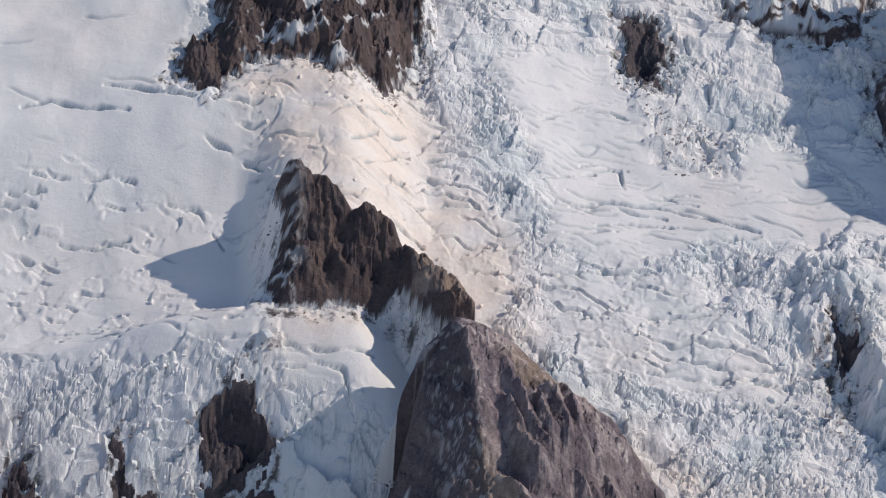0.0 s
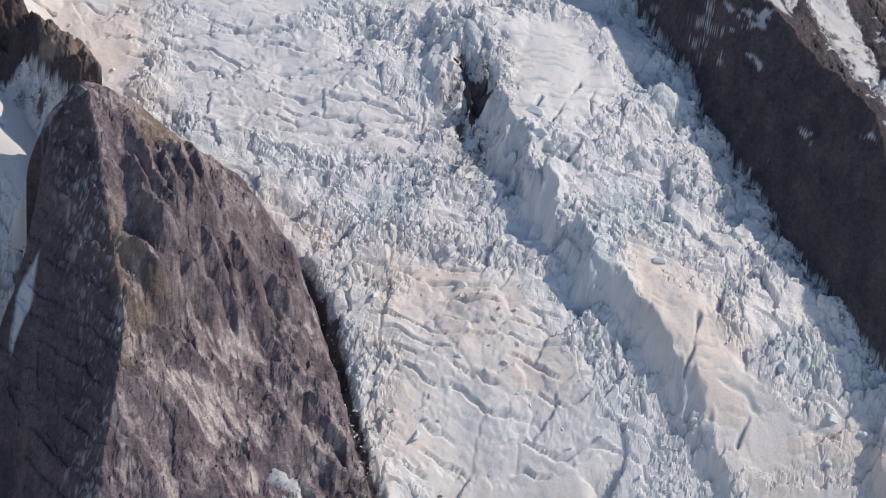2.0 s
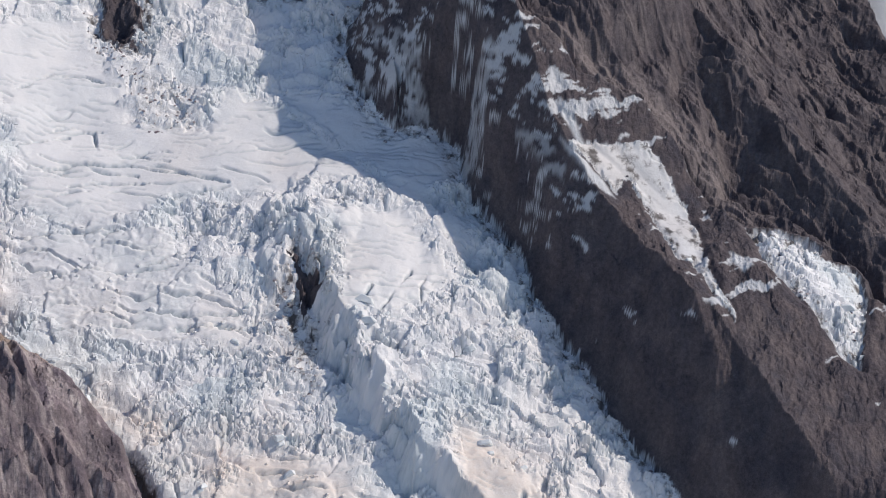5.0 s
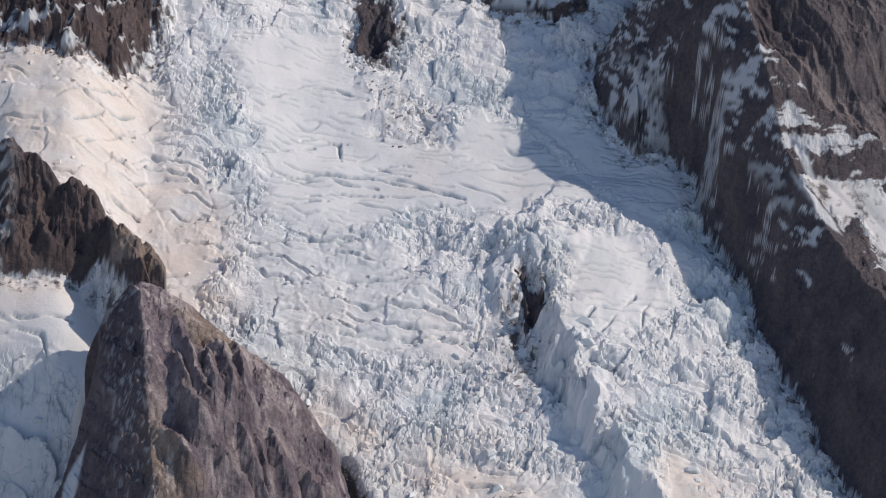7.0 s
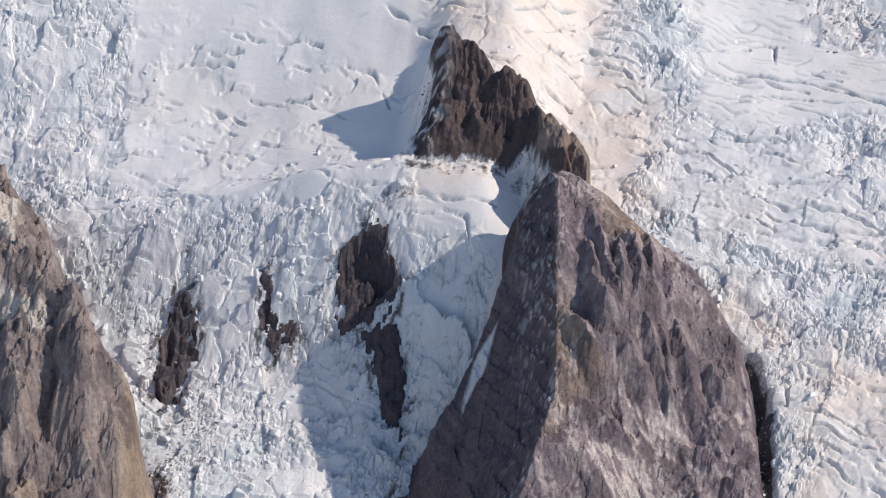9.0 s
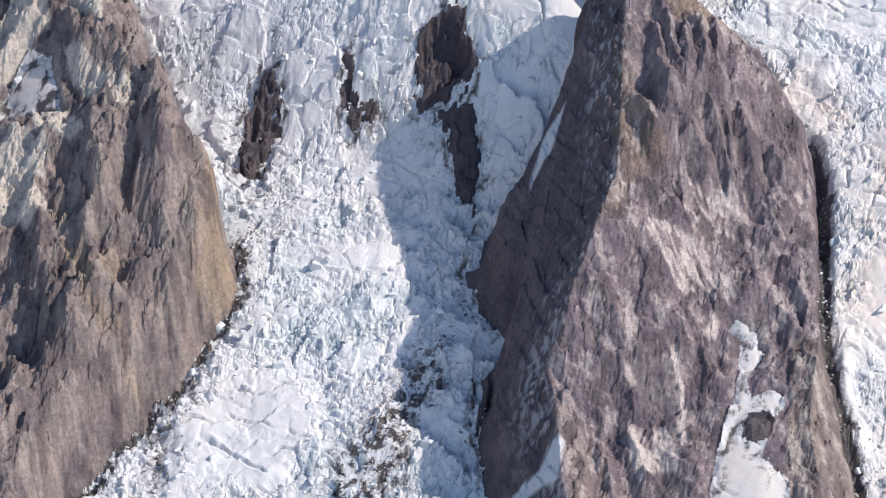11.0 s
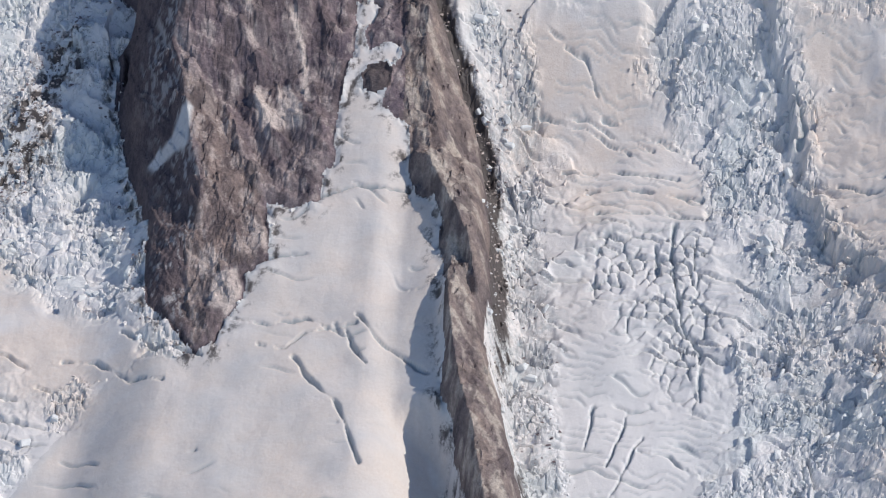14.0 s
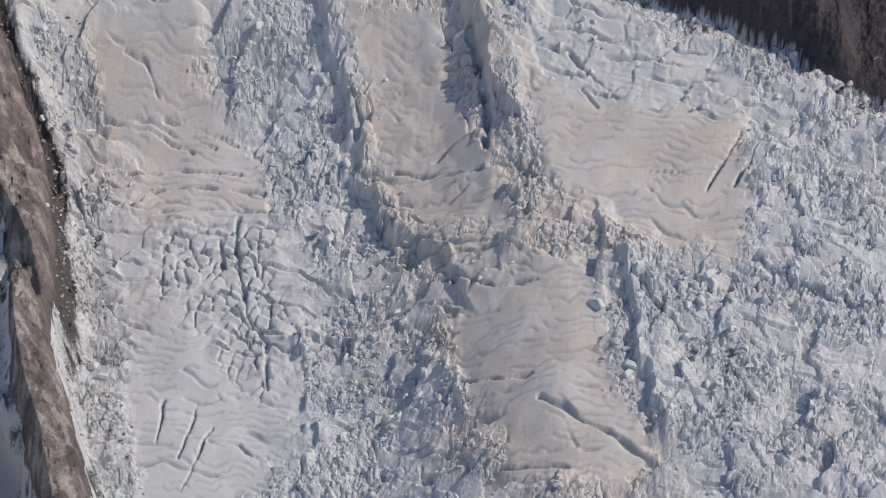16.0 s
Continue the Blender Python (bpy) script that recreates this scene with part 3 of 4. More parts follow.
def patches(*names):
    """Small marks with a clear edge."""
    return np.maximum.reduce([step(inside(gx + 0.35 * wobble_x, gy + 0.35 * wobble_y, ZONE[n], 20.0), -0.9, 0.9) for n in names])


smooth = zones(["nw", "peak_lee", "centre", "bay", "mid", "apron", "saddle", "ramp", "bench", "basin", "east", "lowleft", "west_pink", "toe_pink", "toe_snow"])
smooth = np.maximum(smooth, step(cover_d, -3, 4))
smooth = np.maximum(smooth, 0.95 * zone("long_nw") * step(fbm(gx / 17, gy / 11, 4, 34), -0.3, 0.08))
blocks = zone("blocks")
blocks = np.maximum(blocks, zone("blocks_west"))
cracked = np.clip(zones(["long_nw", "fan_up", "fan_mid", "low_mid", "right_low", "bench_low", "west_mid", "east_fan", "west_low"]), 0, 1) * (1 - zone("blocks_west"))
rubble = zones(["rib", "edge_rubble", "east_rib"], 4.0)
dust = np.maximum(zones(["bench", "basin", "east", "apron"], 5.0), zones(["dust_ramp", "west_pink", "toe_pink", "dust_east", "dust_apron", "dust_mid", "dust_edge", "dust_up", "dust_saddle", "dust_toe"], 14.0))
dust = np.maximum(dust, 0.62 * step(cover_d, 0, 5) * step(-gx, -60, -50))

ice = ice_level(gx, gy)
over = np.maximum(soft_max(ice, rock_level(gx, gy), 4.0) - ice, 0)
height = slope_level(gx, gy) + ice + over * np.where((gx < -235) | (gx > 120) | (gx < -95) & (gy < 290), step(rock_d, 0, 10), np.where((gy > 225) & (gx > -78), step(rock_d, -1, 5), step(rock_d, -9, 3))) + cliff_level(gx, gy) * step(rock_in["buttress"], 0, 8)

# seracs: tilted blocks parted by clefts, in two sizes, drawn out across the flow
fx, fy = gx + 1.6 * fbm(gx / 6, gy / 6, 3, 11), gy + 1.6 * fbm(gx / 6, gy / 6, 3, 12)
sx, sy = fx + 5 * fbm(gx / 45, gy / 45, 2, 13), fy + 5 * fbm(gx / 45, gy / 45, 2, 14)
g1, g2, ga, gb, hx, hy = cells((sx + 0.3 * sy) / 17.0, sy / 11.0, 9)
big = (ga - 0.5) * 4.5 + hy * (gb + 0.2) * 5.0 + hx * (gb - 0.5) * 3.0
gulf = step(-(g2 - g1), -0.12, 0.0) * step(fbm(gx / 13, gy / 9, 3, 10), -0.05, 0.3)
d1, d2, ra, rb, ox, oy = cells((sx + 0.5 * sy) / 4.6, sy / 3.2, 3)
block = (ra - 0.45) * 2.2 + ox * (rb - 0.5) * 2.6 + oy * (0.3 + ra) * 1.6
cleft = step(-(d2 - d1), -0.18, 0.0)
e1, e2, sa, sb, px_, py_ = cells((sx + 0.6 * sy) / 6.4, sy / 1.9, 5)
chip = (sa - 0.5) * 1.1 + px_ * (sb - 0.5) * 1.3
cleft2 = step(-(e2 - e1), -0.22, 0.0)
f1, f2, fa, fb, fpx, fpy = cells((sx + 0.4 * sy) / 2.3, sy / 1.6, 15)
crumb = (fa - 0.5) * 1.7 + fpx * (fb - 0.5) * 1.6 + 0.5 * ridged(gx / 3.0, gy / 2.2, 3, 16)
rough_at = 0.18 + 1.05 * step(fbm(gx / 24, gy / 17, 4, 33) - 0.25 * step(gy, 390, 440), -0.4, 0.4)
serac = 0.72 * (0.85 * block * (1 - cleft) - 1.5 * cleft + 0.7 * chip + 0.7 * crumb - 0.5 * cleft2) * rough_at * (1 - 0.4 * step(-gx, 90, 110) * step(gy, 240, 262)) + big * 0.9 - 2.0 * gulf + 1.8 * fbm(gx / 22, gy / 16, 3, 31)

# long transverse cracks, each open along part of its length
along = gy + 0.25 * gx + 5.0 * fbm(gx / 40, gy / 40, 3, 41) + 0.8 * fbm(gx / 7, gy / 7, 2, 42)
lane = np.abs(((along / 6.5) % 1.0) - 0.5) * 2
open_at = step(grad_noise(gx / 22, np.floor(along / 6.5) * 3.7, 43), -0.12, 0.2)
slit = step(-lane, -0.24, 0.0) * open_at
lip = np.exp(-((lane - 0.3) / 0.16) ** 2) * open_at
cracks = -3.8 * slit + 0.55 * lip + 0.9 * fbm(gx / 18, gy / 10, 3, 44)

# wide flat blocks with deep joints
b1, b2, ba, bb, bx_, by_ = cells((gx + 0.5 * gy) / 17.0, (gy + 0.4 * gx + 5 * fbm(gx / 30, gy / 30, 2, 24)) / 7.5, 21)
row = gy + 0.4 * gx + 11 * fbm(gx / 34, gy / 34, 3, 22) + 0.7 * fbm(gx / 4, gy / 4, 2, 25) + 1.8 * (ba - 0.5)
furrow = np.abs(((row / 8.5) % 1.0) - 0.5) * 2
joint = np.maximum(step(-furrow, -0.4, -0.02) * step(fbm(gx / 12, gy / 8, 3, 29), -0.35, 0.1), 0.85 * step(-(b2 - b1), -0.09, 0.0))
slabs = (ba - 0.5) * 2.4 - 3.6 * joint + 0.8 * (1 - furrow) + 0.5 * fbm(gx / 3, gy / 3, 2, 23)
c1, c2, ca, cb, cx_, cy_ = cells((gx + 2 * fbm(gx / 12, gy / 12, 2, 26)) / 5.4, (gy + 2 * fbm(gx / 12, gy / 12, 2, 27)) / 4.3, 28)
joint_e = step(-(c2 - c1), -0.17, -0.02) * step(fbm(gx / 15, gy / 11, 3, 30), -0.45, -0.05)
slabs = np.where(gx > 0, (ca - 0.5) * 1.5 - 2.3 * joint_e + 0.25 * cracks + cy_ * (cb - 0.2) * 1.2, slabs)
joint = np.where(gx > 0, joint_e, joint)

roll_snow = 1.5 * fbm(gx / 34, gy / 24, 2, 51) + 0.16 * fbm(gx / 9, gy / 6, 3, 53) + 0.04 * fbm(gx / 3, gy / 3, 2, 52)
rare = np.abs(((gy + 0.2 * gx + 9 * fbm(gx / 45, gy / 45, 3, 61)) / 9.0) % 1.0 - 0.5) * 2
rare_open = step(grad_noise(gx / 26, np.floor((gy + 0.2 * gx) / 9.0) * 5.1, 62), 0.22, 0.45)
rare_slit = step(-rare, -0.2, 0.0) * rare_open

thin = np.abs(((gy + 0.22 * gx + 4 * fbm(gx / 24, gy / 24, 3, 65) + 0.5 * fbm(gx / 4, gy / 4, 2, 66)) / 3.1) % 1.0 - 0.5) * 2
thin_open = step(fbm(gx / 21, gy / 6, 3, 67) + 0.12 * step(-gy, -230, -180), -0.02, 0.25) * step(gx, -70, -40) * (1 - step(cover_d, -3, 3))
thin_slit = step(-thin, -0.4, 0.0) * thin_open

chaos = np.clip(1 - smooth - 0.75 * cracked * (1 - rubble) - blocks, 0, 1)
chaos = np.maximum(chaos, rubble)
ice_rel = (serac + 0.5 * cracks * (1.15 - rough_at)) * chaos + (1 - chaos) * (cracks * cracked * (1 - smooth) + slabs * blocks * (1 - smooth * 0.5) + roll_snow - 1.2 * rare_slit * smooth - 0.55 * thin_slit)
cut_in = np.zeros(shape, F4)
for name, line in CREVASSE.items():
    half = 0.55 + 0.55 * (WIDE.get(name, 0.75) - 0.75)
    d = line_distance(gx + 0.3 * wobble_x, gy + 0.3 * wobble_y, line) + (0.45 + 0.5 * half) * (0.3 + grad_noise(gx / 8, gy / 8, 64))
    cut_in = np.maximum(cut_in, step(-d, -half * 1.6, -half * 0.2) * (1.3 + 1.4 * half))
ice_rel = ice_rel - cut_in
moat = step(rock_in["buttress"], -8, -2.5) * step(gx, -15, 0) * (1 - bare) * step(gy, 60, 90) * step(-cover_d, 2, 5)
ice_rel = ice_rel - 6 * moat
ice_rel = ice_rel - 2.2 * step(bare_d, -9, 1) * (1 - step(cover_d, -2, 0))                 # a trough along the rock

# rock: ribs and gullies that run down the faces, broken at smaller sizes
def face(th, seed):
    """Ribs for a face whose gullies run at the angle th in plan."""
    u, v = gx * math.cos(th) + gy * math.sin(th), -gx * math.sin(th) + gy * math.cos(th)
    u = u + 2.4 * fbm(gx / 11, gy / 11, 3, seed)
    return u, v, 4.2 * ridged(u / 21, v / 60, 2, seed + 1) + 1.8 * ridged(u / 7, v / 24, 3, seed + 4)


spine = CRESTS["buttress_spine"][0][::-1]
spine_x = np.interp(gy, [p[1] for p in spine], [p[0] for p in spine]).astype(F4)
east_face = step(gx - spine_x + fbm(gx / 9, gy / 9, 2, 70), -2, 3) * step(rock_in["buttress"], -2, 2)
u0, v0, ribs_a = face(0.12, 71)
u1, v1, ribs_b = face(0.72, 171)
u2, v2, ribs_c = face(-0.5, 271)
side = np.maximum(step(rock_in["left_crag"], -2, 2), step(rock_in["right_wall"], -2, 2))
on_wall = step(rock_in["right_wall"], -2, 2)
ribs = ribs_a * (1 - 0.8 * step(rock_in["buttress"], -2, 2)) * (1 - east_face) * (1 - side) + 0.3 * ribs_b * east_face + ribs_c * side * (1 - 0.72 * on_wall)
q1, q2, qa, qb, qx, qy = cells((gx + 0.6 * wobble_x) / 5.2, (gy + 0.6 * wobble_y) / 7.5, 79)
facet = (qa - 0.5) * 1.3 + qx * (qb - 0.5) * 3.2 + qy * (qa - 0.3) * 2.0
k1, k2, ka, kb, kx, ky = cells((gx + 0.4 * wobble_x) / 2.3, (gy + 0.4 * wobble_y) / 3.6, 83)
m1, m2, ma, mb, mx_, my_ = cells((gx + 2.0 * wobble_x) / 14.0, (gy + 2.0 * wobble_y) / 19.0, 47)
planes = (ma - 0.5) * 3.0 + mx_ * (mb - 0.5) * 9.0 + my_ * (ma - 0.5) * 7.0      # broad tilted planes
facet = facet + ((ka - 0.5) * 0.7 + kx * (kb - 0.5) * 1.5)
ribs = ribs + facet * (0.7 + 0.35 * side - 0.7 * on_wall) + planes * (0.3 * east_face + 0.5 * step(rock_in["left_crag"], -2, 2)) + 0.35 * ridged(gx / 3.0, gy / 4.0, 3, 74) + step(rock_in["left_crag"], 0, 8) * (5 * fbm(gx / 32, gy / 32, 3, 78) + 2.2 * ridged((gx - gy) / 17, (gx + gy) / 30, 3, 80)) + 2.5 * fbm(gx / 26, gy / 26, 3, 76)


def creases(lines, tall, half):
    """Sharp ribs along lines that rise out of the face at the upper end and widen downwards."""
    out = np.zeros(shape, F4)
    for line in lines:
        p = np.array(line, float)
        total, gone = np.hypot(*np.diff(p, axis=0).T).sum(), 0.0
        box = (gx > p[:, 0].min() - 14) & (gx < p[:, 0].max() + 14) & (gy > p[:, 1].min() - 14) & (gy < p[:, 1].max() + 14)
        qx, qy, best = (gx + 0.6 * wobble_x)[box], (gy + 0.6 * wobble_y)[box], np.zeros(box.sum(), F4)
        for (ax, ay), (bx, by) in zip(p, p[1:]):
            ex, ey = bx - ax, by - ay
            ll = max(ex * ex + ey * ey, 1e-6)
            k = np.clip(((qx - ax) * ex + (qy - ay) * ey) / ll, 0, 1)
            d, far = np.hypot(qx - ax - k * ex, qy - ay - k * ey), (gone + k * ll ** 0.5) / total
            best = np.maximum(best, tall * np.clip(far * 2.0 + 0.05, 0, 1) * np.clip(1 - d / (half * (0.7 + 0.5 * far)), 0, 1))
            gone += ll ** 0.5
        out[box] = np.maximum(out[box], best)
    return out


ribs = ribs + creases(EAST_RIBS[:12], 8.0, 5.0) + creases(EAST_RIBS[12:], 4.0, 5.0) + creases(CRAG_RIBS, 7.0, 6.0) - creases(CRAG_GULLIES, 11.0, 11.0)
streak = fbm(u0 / 16, v0 / 45, 4, 85, 0.6) * (1 - east_face) + fbm(u1 / 13, v1 / 45, 4, 86, 0.6) * east_face
ledge = 1.4 * fbm(gx / 30, (height + 0.15 * gx) / 5.0, 3, 75)
far_u, far_v = 0.8 * gx + 0.6 * gy + 4 * fbm(gx / 20, gy / 20, 3, 45), 0.8 * gy - 0.6 * gx
ribs = ribs + step(rock_in["far_slope"], 1, 6) * (3.2 * ridged(far_u / 13, far_v / 60, 3, 46) - 11)
rock_rel = (ribs + ledge * (1 - 0.75 * on_wall) - 0.6) * step(bare_d, -1, 7 + 7 * step(rock_in["buttress"], -2, 2) * step(gy, 215, 235)) + 1.0

hollow = np.maximum.reduce([step(rock_in[n], 0, 7) for n in ("west_cliff", "west_cliff_low", "pit_rock", "upper_rock", "sliver", "sliver2")])
height = height - 9 * hollow
z = height + np.where(bare_d > 0, rock_rel * step(bare_d, 0, 3), 0) + (1 - bare) * ice_rel

# ---- what lies on each point: dust, painted shade in clefts, grit, clean blue ice, scree, thin snow ----
# shade painted into clefts, slits, joints and crevasses
shade_and_dirt = np.clip(np.maximum(cleft * 0.55 + 0.35 * cleft2 + 0.35 * step(-fa, -0.3, -0.1), 0.6 * gulf) * chaos * rough_at + 0.9 * slit * cracked * (1 - smooth) + joint * blocks + 0.8 * rare_slit * smooth + 0.6 * thin_slit * (1 - chaos), 0, 1)
shade_and_dirt = np.maximum(shade_and_dirt, step(cut_in, 0.4, 1.4))
# dirty mottling of the rubble, in the same channel
shade_and_dirt = np.maximum(shade_and_dirt, 0.55 * rubble * step(fbm(gx / 2.6, gy / 2.2, 4, 17, 0.65), -0.1, 0.3))
tint = np.clip(step(fbm(gx / 34, gy / 34, 4, 81), -0.05, 0.5) * (0.25 + 0.75 * chaos), 0, 1)
dust_at = np.clip(dust * (0.8 + 0.5 * fbm(gx / 25, gy / 12, 4, 82)) + 0.22 * step(fbm(gx / 70, gy / 70, 3, 83), 0.0, 0.5), 0, 1)
debris = np.maximum(zones(["debris_west", "debris_spot", "debris_rows", "debris_foot", "debris_pit"], 6.0), 0.35 * zone("debris_up"))
debris = np.maximum(debris, 0.45 * zone("debris_icefall"))
# grit on debris and rock margins; the moat term paints its dark shade
grit_and_shade = np.clip(1.8 * moat + 1.1 * step(bare_d, -8, -2) * step(-gx, 215, 235) * step(-gy, -290, -250) * step(fbm(gx / 5, gy / 5, 3, 99), -0.35, 0.1) + 1.0 * debris * step(fbm(gx / 4, gy / 4, 4, 89), -0.35, 0.15) + 0.15 * zone("edge_rubble") + step(-np.abs(bare_d + 3), -7, 0) * step(fbm(gx / 5, gy / 5, 3, 84), -0.1, 0.5), 0, 1)
streaky = step(fbm((gx + gy) / 2.2, (gx - gy) / 14, 2, 97, 0.5), -0.3, 0.1)
pale_at = np.maximum.reduce([patches("streaks", "streaks2", "streaks3", "streaks4", "streaks5", "fan") * streaky, patches("fan2", "pale_low", "pale_thread", "pale_thread2", "pale_foot", "crag_pale", "crag_scree"), patches("crag_bright", "crag_bright2", "crag_bright3"), 0.6 * zone("far_pale", 4.0)])
tan_at = np.maximum.reduce([zones(["tan_band", "tan_ramp", "crag_tan", "ochre"], 3.0), 0.5 * zone("pink_strip", 2.0), step(rock_in["col_rock"], -1, 2)])
# brown rock zones; the buttress west face is darkened to deepen its shade
brown_and_shade = np.maximum.reduce([0.5 * zone("brown_cliff", 4.0), zones(["brown_pocket", "crag_dark", "crag_grey"], 3.0), 0.4 * zone("grey_low", 4.0),
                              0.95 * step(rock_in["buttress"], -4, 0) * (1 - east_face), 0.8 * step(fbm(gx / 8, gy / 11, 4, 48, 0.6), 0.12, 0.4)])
on_crag = step(rock_in["left_crag"], 0, 3)
fine = fbm(u1 / 2.2, v1 / 18, 3, 87, 0.6) * (1 - on_crag) + on_crag * fbm(gx / 6, gy / 6, 4, 98, 0.6)
scree = np.clip(0.5 * step(fbm((gx + 0.4 * gy) / 7, (gy - 0.4 * gx) / 13, 5, 49, 0.65), 0.1, 0.42) * np.maximum(east_face * (1 - brown_and_shade), 0.4 * on_crag) + (0.15 + 0.1 * east_face) * step(streak, 0.1, 0.5) * (1 - brown_and_shade) * (1 - on_crag) + pale_at * (0.75 + 0.25 * step(fine, -0.2, 0.05)), 0, 1) * bare
wall = step(np.maximum(rock_in["right_wall"], -30), 0, 3) * (1 - step(rock_in["far_slope"], 0, 3))
high = step(z, 200, 300)
bands = 0.7 * fbm(gx / 21, gy / 21, 4, 88, 0.6) + 0.8 * fbm((0.55 * wx - 0.83 * wy) / 13, (height + 0.5 * wobble_x) / 4.2, 4, 90, 0.65)
steep = step(-(gx - np.interp(gy, [124, 194, 246, 302, 336, 384, 450, 548], [360, 305, 245, 199, 189, 186, 183, 168])), -4, 6)
thin_snow = 0.75 * wall * step(bands + 0.74 * high - 0.92 - 0.3 * steep * (1 - high), 0.0, 0.14)
spine_d = np.abs(gx - spine_x + wobble_x)
thin_snow = np.maximum(thin_snow, 0.4 * step(rock_in["buttress"], 0, 3) * (1 - east_face) * step(-spine_d, -24, -4) * step(fbm((gx + 0.5 * gy) / 2.2, (gy - 0.5 * gx) / 4, 4, 93, 0.65) + 0.6 * fbm(gx / 16, gy / 16, 2, 96), 0.28, 0.5))
thin_snow = np.maximum(thin_snow, 0.8 * step(rock_in["upper_cliff"], 0, 3) * step(bands, 0.42, 0.6))
thin_snow = np.maximum(thin_snow, step(rock_in["top_rock"], 0, 3) * step(bands, 0.05, 0.3))
thin_snow = np.maximum(thin_snow, 0.9 * step(rock_in["peak"], 0, 3) * step(-gx, 138, 152) * step(bands, 0.1, 0.3))
thin_snow = np.maximum(thin_snow, 0.85 * patches("west_snow", "west_snow2", "west_snow3", "lit_snow", "lit_snow2", "lit_snow3"))
thin_snow = np.maximum(thin_snow, 0.45 * patches("shade_snow", "shade_snow2", "shade_snow3", "shade_snow4") * step(fbm((gx - gy) / 6, height / 3.0, 3, 19), -0.3, 0.0))
snowed = np.maximum.reduce([rock_in[n] for n in ("peak", "upper_cliff", "top_rock", "right_wall", "upper_rock")])
thin_snow = np.maximum(thin_snow, 0.8 * step(snowed, -1, 0) * step(0.9 * fbm(gx / 2.4, gy / 2.4, 3, 20, 0.6) - bare_d, -0.35, 0.15))      # ragged rim of snow
thin_snow = thin_snow * step(bare_d, -2.0, -1.0)


# ---- materials ----
def nodes_of(name):
    m = bpy.data.materials.new(name)
    m.use_nodes = True
    nt = m.node_tree
    return m, nt.nodes, nt.links, nt.nodes["Principled BSDF"]


def add(nodes, kind, **inputs):
    n = nodes.new(kind)
    for k, v in inputs.items():
        n.inputs[k].default_value = v
    return n


def noise_tex(nodes, links, coord, scale, detail=5.0, rough=0.6, stretch=None):
    n = add(nodes, "ShaderNodeTexNoise", Scale=scale, Detail=detail, Roughness=rough)
    if stretch:
        mp = nodes.new("ShaderNodeMapping")
        mp.inputs["Scale"].default_value = stretch
        links.new(coord, mp.inputs["Vector"])
        links.new(mp.outputs["Vector"], n.inputs["Vector"])
    else:
        links.new(coord, n.inputs["Vector"])
    return n.outputs["Fac"]


def ramp(nodes, links, fac, *stops):
    r = nodes.new("ShaderNodeValToRGB")
    while len(r.color_ramp.elements) < len(stops):
        r.color_ramp.elements.new(0.5)
    for e, (p, c) in zip(r.color_ramp.elements, stops):
        e.position, e.color = p, (*c, 1) if len(c) == 3 else c
    links.new(fac, r.inputs["Fac"])
    return r.outputs["Color"]


def mix(nodes, links, fac, a, b):
    n = nodes.new("ShaderNodeMix")
    n.data_type = "RGBA"
    for sock, v in ((n.inputs["Factor"], fac), (n.inputs["A"], a), (n.inputs["B"], b)):
        if isinstance(v, bpy.types.NodeSocket):
            links.new(v, sock)
        else:
            sock.default_value = (*v, 1) if isinstance(v, tuple) else v
    return n.outputs["Result"]


def times_(nodes, links, a, b):
    n = nodes.new("ShaderNodeMath")
    n.operation = "MULTIPLY"
    for sock, v in zip(n.inputs, (a, b)):
        if isinstance(v, bpy.types.NodeSocket):
            links.new(v, sock)
        else:
            sock.default_value = v
    return n.outputs[0]


def cover(nodes, links):
    at = nodes.new("ShaderNodeAttribute")
    at.attribute_name = "cover"
    sep = nodes.new("ShaderNodeSeparateColor")
    links.new(at.outputs["Color"], sep.inputs["Color"])
    return sep.outputs["Red"], sep.outputs["Green"], sep.outputs["Blue"], at.outputs["Alpha"]


def bump(nodes, links, bsdf, height, strength, distance):
    b = add(nodes, "ShaderNodeBump", Strength=strength, Distance=distance)
    links.new(height, b.inputs["Height"])
    links.new(b.outputs["Normal"], bsdf.inputs["Normal"])


